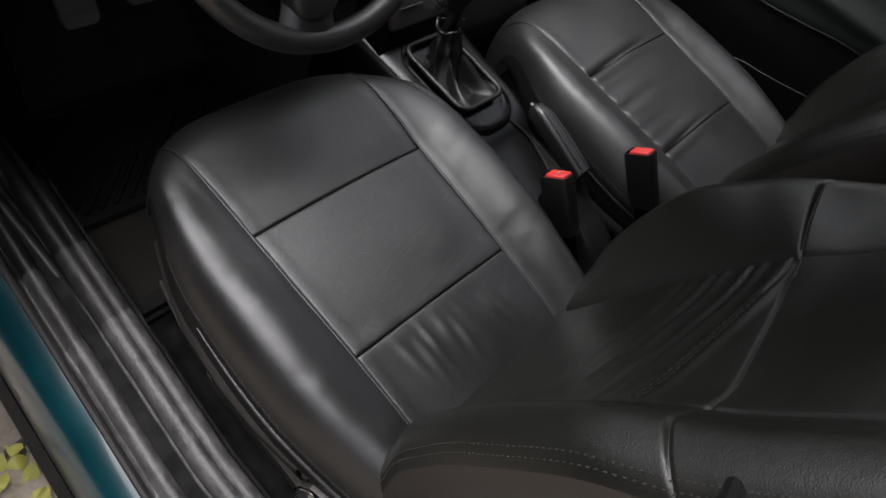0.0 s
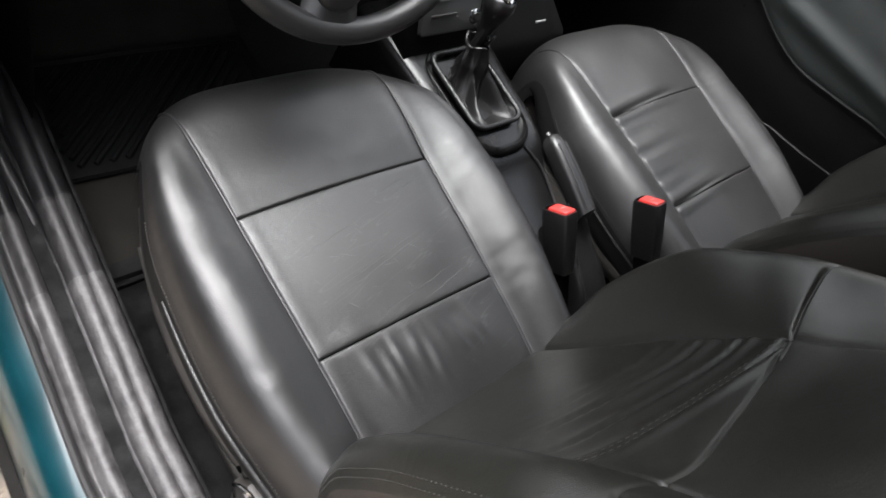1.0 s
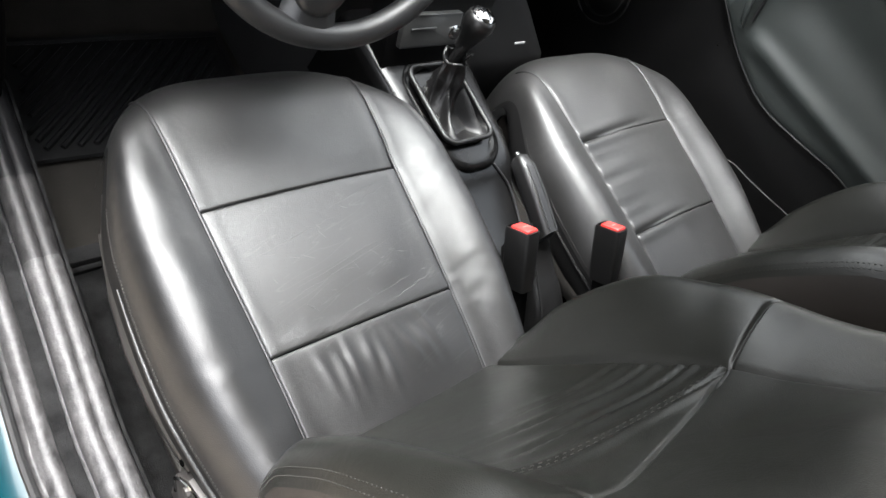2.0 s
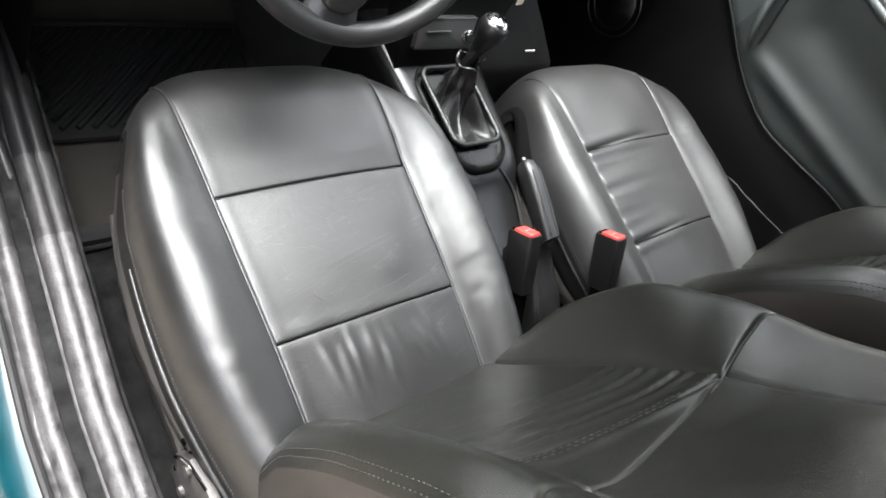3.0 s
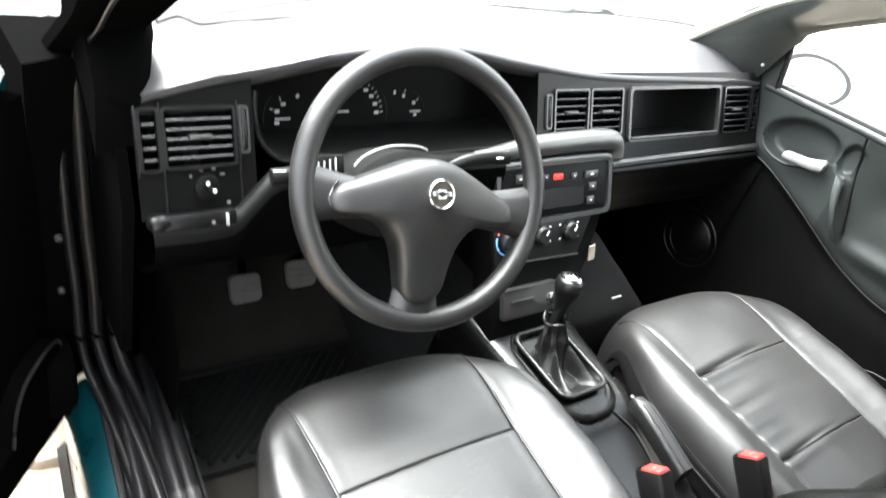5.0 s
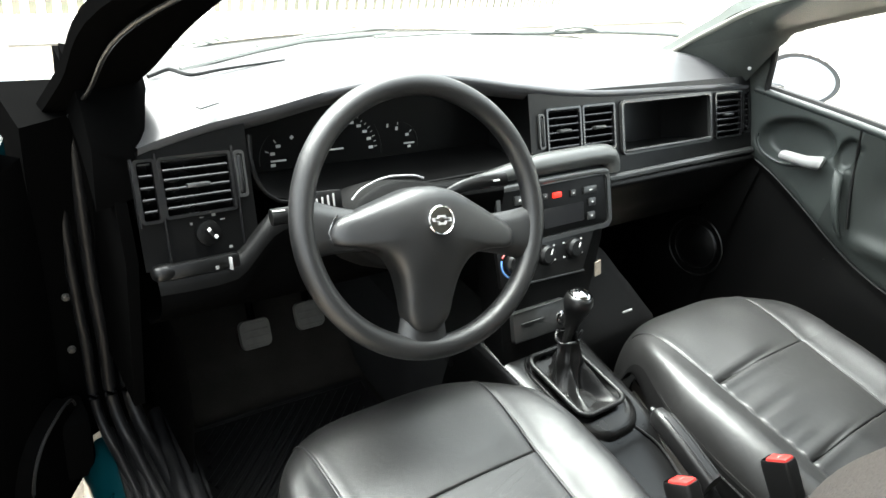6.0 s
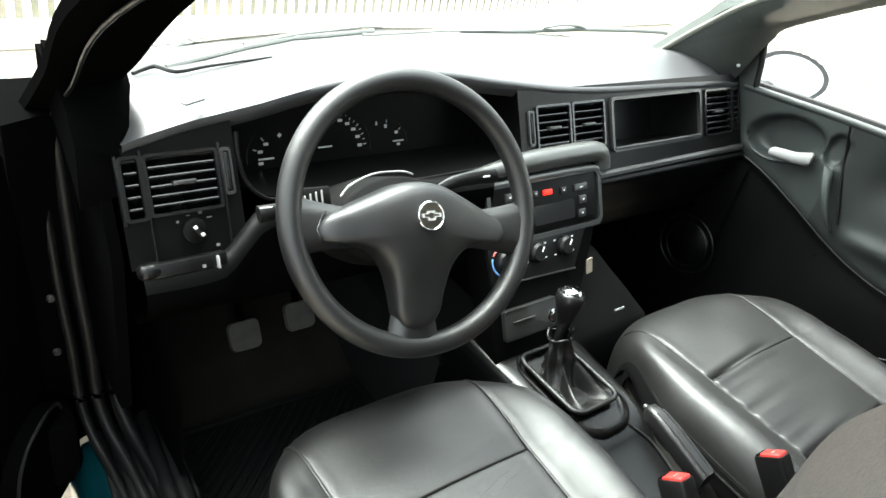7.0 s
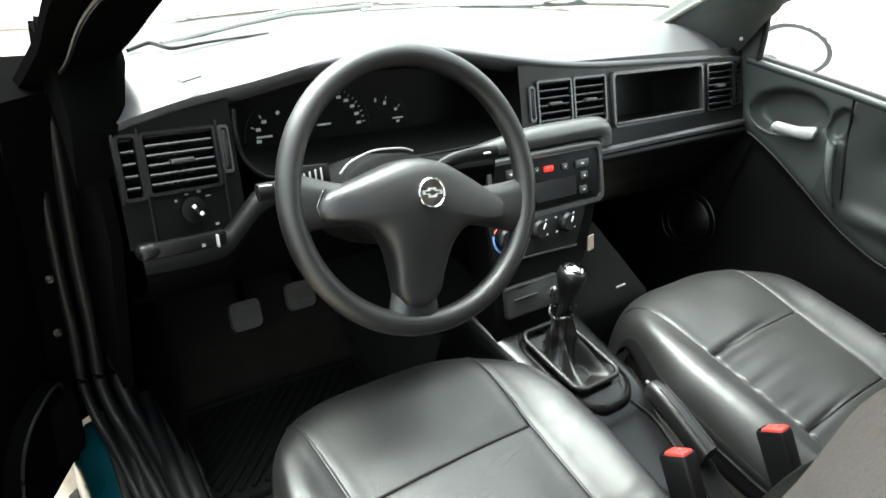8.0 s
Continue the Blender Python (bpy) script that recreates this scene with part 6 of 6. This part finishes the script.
for k in range(13):
    t = k / 12
    gy, gz = 0.432 - 0.055 * t, 0.856 - 0.116 * t
    gx = 0.706 - 0.034 * math.sin(math.pi * min(1.0, 0.12 + 0.80 * t)) ** 0.5
    grip_rows.append([(gx + dx, gy + dy * 0.90, gz + dy * 0.42) for dx, dy in round_rect(0.014, 0.026 - 0.004 * t, 0.006, 4)])
part("pull_handle", rings(grip_rows), DOOR_PLASTIC, door, "grey-green pull handle", 60)
part("pad_edge", tube(smooth_path([(0.701, 0.438, 0.952), (0.702, 0.427, 0.916), (0.702, 0.414, 0.875), (0.698, 0.400, 0.835), (0.690, 0.366, 0.756)], 6), 0.0030, 6), PLASTIC, door, "dark joint beside the padded panel")
part("recess_rim", tube([(door_x(0.548, 0.95) - 0.003, 0.553 + 0.083 * math.cos(a), 0.868 + 0.052 * math.sin(a) - 0.20 * 0.083 * math.cos(a)) for a in [2 * math.pi * k / 40 for k in range(22, 41)]], 0.003, 6), DOOR_PLASTIC, door)
for r, w in ((0.076, 0.0022), (0.058, 0.0012)):
    part("speaker_ring", tube([(0.683, 0.66 + r * math.cos(a), 0.528 + r * math.sin(a)) for a in (2 * math.pi * k / 36 for k in range(36))], w, 6, True), PLASTIC_SMOOTH, door, "dark speaker ring")
part("speaker_grille", lathe([(0, 0), (0.058, 0), (0.050, 0.006), (0, 0.009)], 28, Matrix.Translation((0.690, 0.66, 0.528)) @ pose(0, 0, 0, 0, -90, 0)), PLASTIC, door, "round black speaker grille")
wp = part("door_window", sheet(lambda u, v: (0.735 - 0.10 * v, 0.66 - 1.0 * u - 0.35 * v * (1 - u), belt(0.66 - 1.0 * u) + (1.36 - belt(0.66 - 1.0 * u)) * v), 8, 6), GLASS, door, "clear side window")
wp.visible_shadow = False

mirror = thing("wing_mirror", (0.85, 0.66, 0.92), "oval wing mirror with a pale reflecting glass", "mirror")
MMX = look((0.862, 0.685, 0.952), (0.862 - 0.47, 0.685 - 0.87, 0.952 + 0.30)) @ pose(0, 0, 0, 0, 180, 0)
OV = [(0.098 * math.cos(a) * (1 + 0.1 * math.cos(a)), 0.055 * math.sin(a)) for a in (2 * math.pi * k / 36 for k in range(36))]
part("mirror_housing", moved(rings([[(x * k, y * k, z) for x, y in OV] for k, z in ((1.0, 0.0), (1.13, 0.001), (1.18, -0.02), (0.98, -0.06), (0.6, -0.085), (0.2, -0.09))], True), MMX), PLASTIC_GREY, mirror, "grey housing", 60)
part("mirror_glass", moved(rings([[(x * k, y * k, z) for x, y in OV] for k, z in ((0.98, 0.001), (0.97, 0.003), (0.5, 0.003))]), MMX), CHROME, mirror, "mirror glass", 60)
part("mirror_foot", tube([(0.86, 0.70, 0.925), (0.80, 0.70, 0.93), (0.74, 0.69, 0.94)], 0.012, 8), PLASTIC_GREY, mirror)

# ---- driver's door, standing open ----
ddoor = thing("driver_door", (-0.76, 0.80, 0.36), "open driver's door with black lining", "door")
dd = Vector((-0.61, -0.79, 0)).normalized()
dn = Vector((dd.y, -dd.x, 0))


def dpt(s, z, off=0.0):
    return Vector((-0.768, 0.80, 0)) + dd * s - dn * off + Vector((0, 0, z))


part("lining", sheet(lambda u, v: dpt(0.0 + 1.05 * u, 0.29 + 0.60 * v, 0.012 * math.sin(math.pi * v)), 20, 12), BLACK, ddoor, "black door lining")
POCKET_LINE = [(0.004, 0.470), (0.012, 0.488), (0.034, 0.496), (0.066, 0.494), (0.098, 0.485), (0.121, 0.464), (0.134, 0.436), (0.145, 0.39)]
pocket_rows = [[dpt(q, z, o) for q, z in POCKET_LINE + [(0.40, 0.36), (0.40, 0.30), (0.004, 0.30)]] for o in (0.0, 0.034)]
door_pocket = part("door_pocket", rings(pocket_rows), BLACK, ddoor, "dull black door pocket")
# pale highlight of the rim, put in as a lighter rubber tube
part("pocket_edge", tube(smooth_path([dpt(q, z, 0.034) for q, z in POCKET_LINE], 4), 0.0026, 6), RUBBER, door_pocket, "pocket edge, coloured lighter for its highlight")
part("outer_skin", sheet(lambda u, v: dpt(0.0 + 1.05 * u, 0.30 + 0.59 * v, -0.10 - 0.03 * math.sin(math.pi * v)), 20, 12), TEAL, ddoor, "teal painted outer skin")
part("front_edge", sheet(lambda u, v: dpt(0.0, 0.29 + 0.60 * v, -0.10 * u), 3, 6), BLACK, ddoor)
part("bottom_edge", sheet(lambda u, v: dpt(1.05 * v, 0.285, -0.10 * u), 3, 6), TEAL, ddoor)
part("belt", tube([dpt(1.05 * k / 10, 0.888, -0.05) for k in range(11)], 0.022, 10), BLACK, ddoor)

# ---- wipers ----
wip = thing("windscreen_wiper", (-0.3, 0.95, 0.96), "thin pale-edged windscreen wiper lying along the cowl", "wiper", "windscreen wipers")
part("blade", tube([(-0.548, 0.861, 0.972), (-0.405, 0.922, 0.974), (-0.306, 0.956, 0.976), (-0.239, 0.966, 0.976), (-0.128, 0.987, 0.976)], 0.0042, 6), PALE_RUBBER, wip, "pale worn wiper blade")
part("arm", tube([(-0.405, 0.927, 0.978), (-0.30, 0.962, 0.981), (-0.15, 0.990, 0.984), (-0.10, 1.005, 0.978)], 0.0045, 8, flat=0.6), PALE_RUBBER, wip, "pale grey wiper arm")
wip2 = thing("windscreen_wiper", (0.3, 0.9, 1.0), "thin pale-edged windscreen wiper on the passenger side", "wiper", "windscreen wipers")
part("arm", tube([(-0.16, 0.972, 0.974), (0.03, 0.990, 0.974), (0.226, 0.992, 0.972), (0.285, 0.958, 0.986)], 0.004, 8, flat=0.6), PALE_RUBBER, wip2, "pale grey wiper arm")
part("blade", tube([(0.10, 1.012, 0.966), (0.226, 0.986, 0.972), (0.28, 0.954, 0.984), (0.342, 0.905, 1.002), (0.42, 0.874, 1.010), (0.461, 0.847, 1.017), (0.512, 0.818, 1.023)], 0.0052, 8), PALE_RUBBER, wip2, "grey wiper blade")
part("blade_carrier", tube([(0.275, 0.950, 0.992), (0.300, 0.922, 1.008), (0.335, 0.908, 1.010), (0.350, 0.900, 1.006)], 0.007, 8, flat=0.6), PALE_RUBBER, wip2, "pale blade carrier")
part("tip", lathe([(0, 0), (0.006, 0), (0.005, 0.01), (0, 0.012)], 8, pose(0.510, 0.819, 1.022, 0, 90, -35)), PALE_RUBBER, wip2)

# ---- outside: fence and paving ----
def fence(origin, turn, n, name_label, pitch=0.075):
    f = thing("fence", origin, name_label, "fence")
    m = pose(*origin, 0, 0, turn)
    part("fence_rail", moved(box((n * pitch / 2, 0.02, 1.30), (n * pitch, 0.03, 0.05), 0.005, 1), m), WHITE_PAINT, f)
    part("plinth", moved(box((n * pitch / 2, 0.0, 0.06), (n * pitch, 0.10, 0.12), 0.008, 1), m), WHITE_PAINT, f, "low white plinth")
    pk = finish(box((0, 0, 0.78), (0.034, 0.025, 1.56), 0.006, 1), WHITE_PAINT, "picket")
    for k in range(n):
        ob = new("picket", pk)
        ob.parent = f
        ob.matrix_basis = pose(0, 0, 0, 0, 0, turn) @ pose(pitch * (k + 0.5), 0, 0)
    return f


fence((-3.5, 3.54, 0), 3, 124, "white painted bar fence beyond the bonnet", 0.070)
fence((5.2, 3.95, 0), -90, 84, "white painted bar fence along the yard")

setting("wall_garden", moved(box((5.0, 0.0, 0.75), (14.0, 0.2, 1.5), 0.03), pose(-3.5, 5.4, 0, 0, 0, 3)), HEDGE, "beige and green garden wall behind the fence", "wall")

setting("flower_bed", moved(sheet(lambda u, v: (-2.0 + 14.0 * u, 0.1 + 1.7 * v, 0.02 + 0.03 * noise.noise((30 * u, 5 * v, 4.0))), 60, 12), pose(-3.5, 3.54, 0, 0, 0, 3)), SOIL, "brown and olive planted bed behind the fence", "flower bed")

pave = tagged(new("pavement"), "worn grey-brown paving stones beside the car", "pavement", "", "structure")
stones = []
for k in range(6):
    w, d = 0.19 + 0.03 * random.random(), 0.125 + 0.02 * random.random()
    out = [(x + random.uniform(-0.008, 0.008), y + random.uniform(-0.008, 0.008)) for x, y in round_rect(w, d, 0.025, 3)]
    bm = rings([[(x, y, -0.02) for x, y in out], [(x, y, 0.022) for x, y in out], [(x * 0.93, y * 0.92, 0.030) for x, y in out]])
    stones.append(finish(bm, STONE, "paving_stone"))
for i in range(10):
    for j in range(22):
        ob = new("paving_stone", stones[random.randrange(6)])
        ob.parent = pave
        ob.matrix_basis = pose(-2.2 + 0.22 * i * 0.9 + (0.10 if j % 2 else 0), -1.2 + 0.155 * j, random.uniform(-0.006, 0.004), random.uniform(-1.5, 1.5), random.uniform(-1.5, 1.5), random.uniform(-4, 4))
leaves = []
for k in range(14):
    a = random.uniform(0, 6.3)
    bm = sheet(lambda u, v: ((u - 0.5) * 0.036, (v - 0.5) * 0.024 * math.sin(math.pi * min(0.98, max(0.02, u))), 0.01 * math.sin(3 * u + k)), 6, 2)
    lf = thing("fallen_leaf", (-0.82 + random.uniform(-0.05, 0.03), 0.38 + random.uniform(-0.06, 0.06), 0.036), "fallen yellow-green leaf on the paving", "leaf", "fallen leaves")
    me = finish(bm, LEAF, "blade")
    b = new("blade", me)
    b.parent = lf
    b.matrix_basis = pose(0, 0, 0, random.uniform(-20, 20), random.uniform(-20, 20), math.degrees(a))
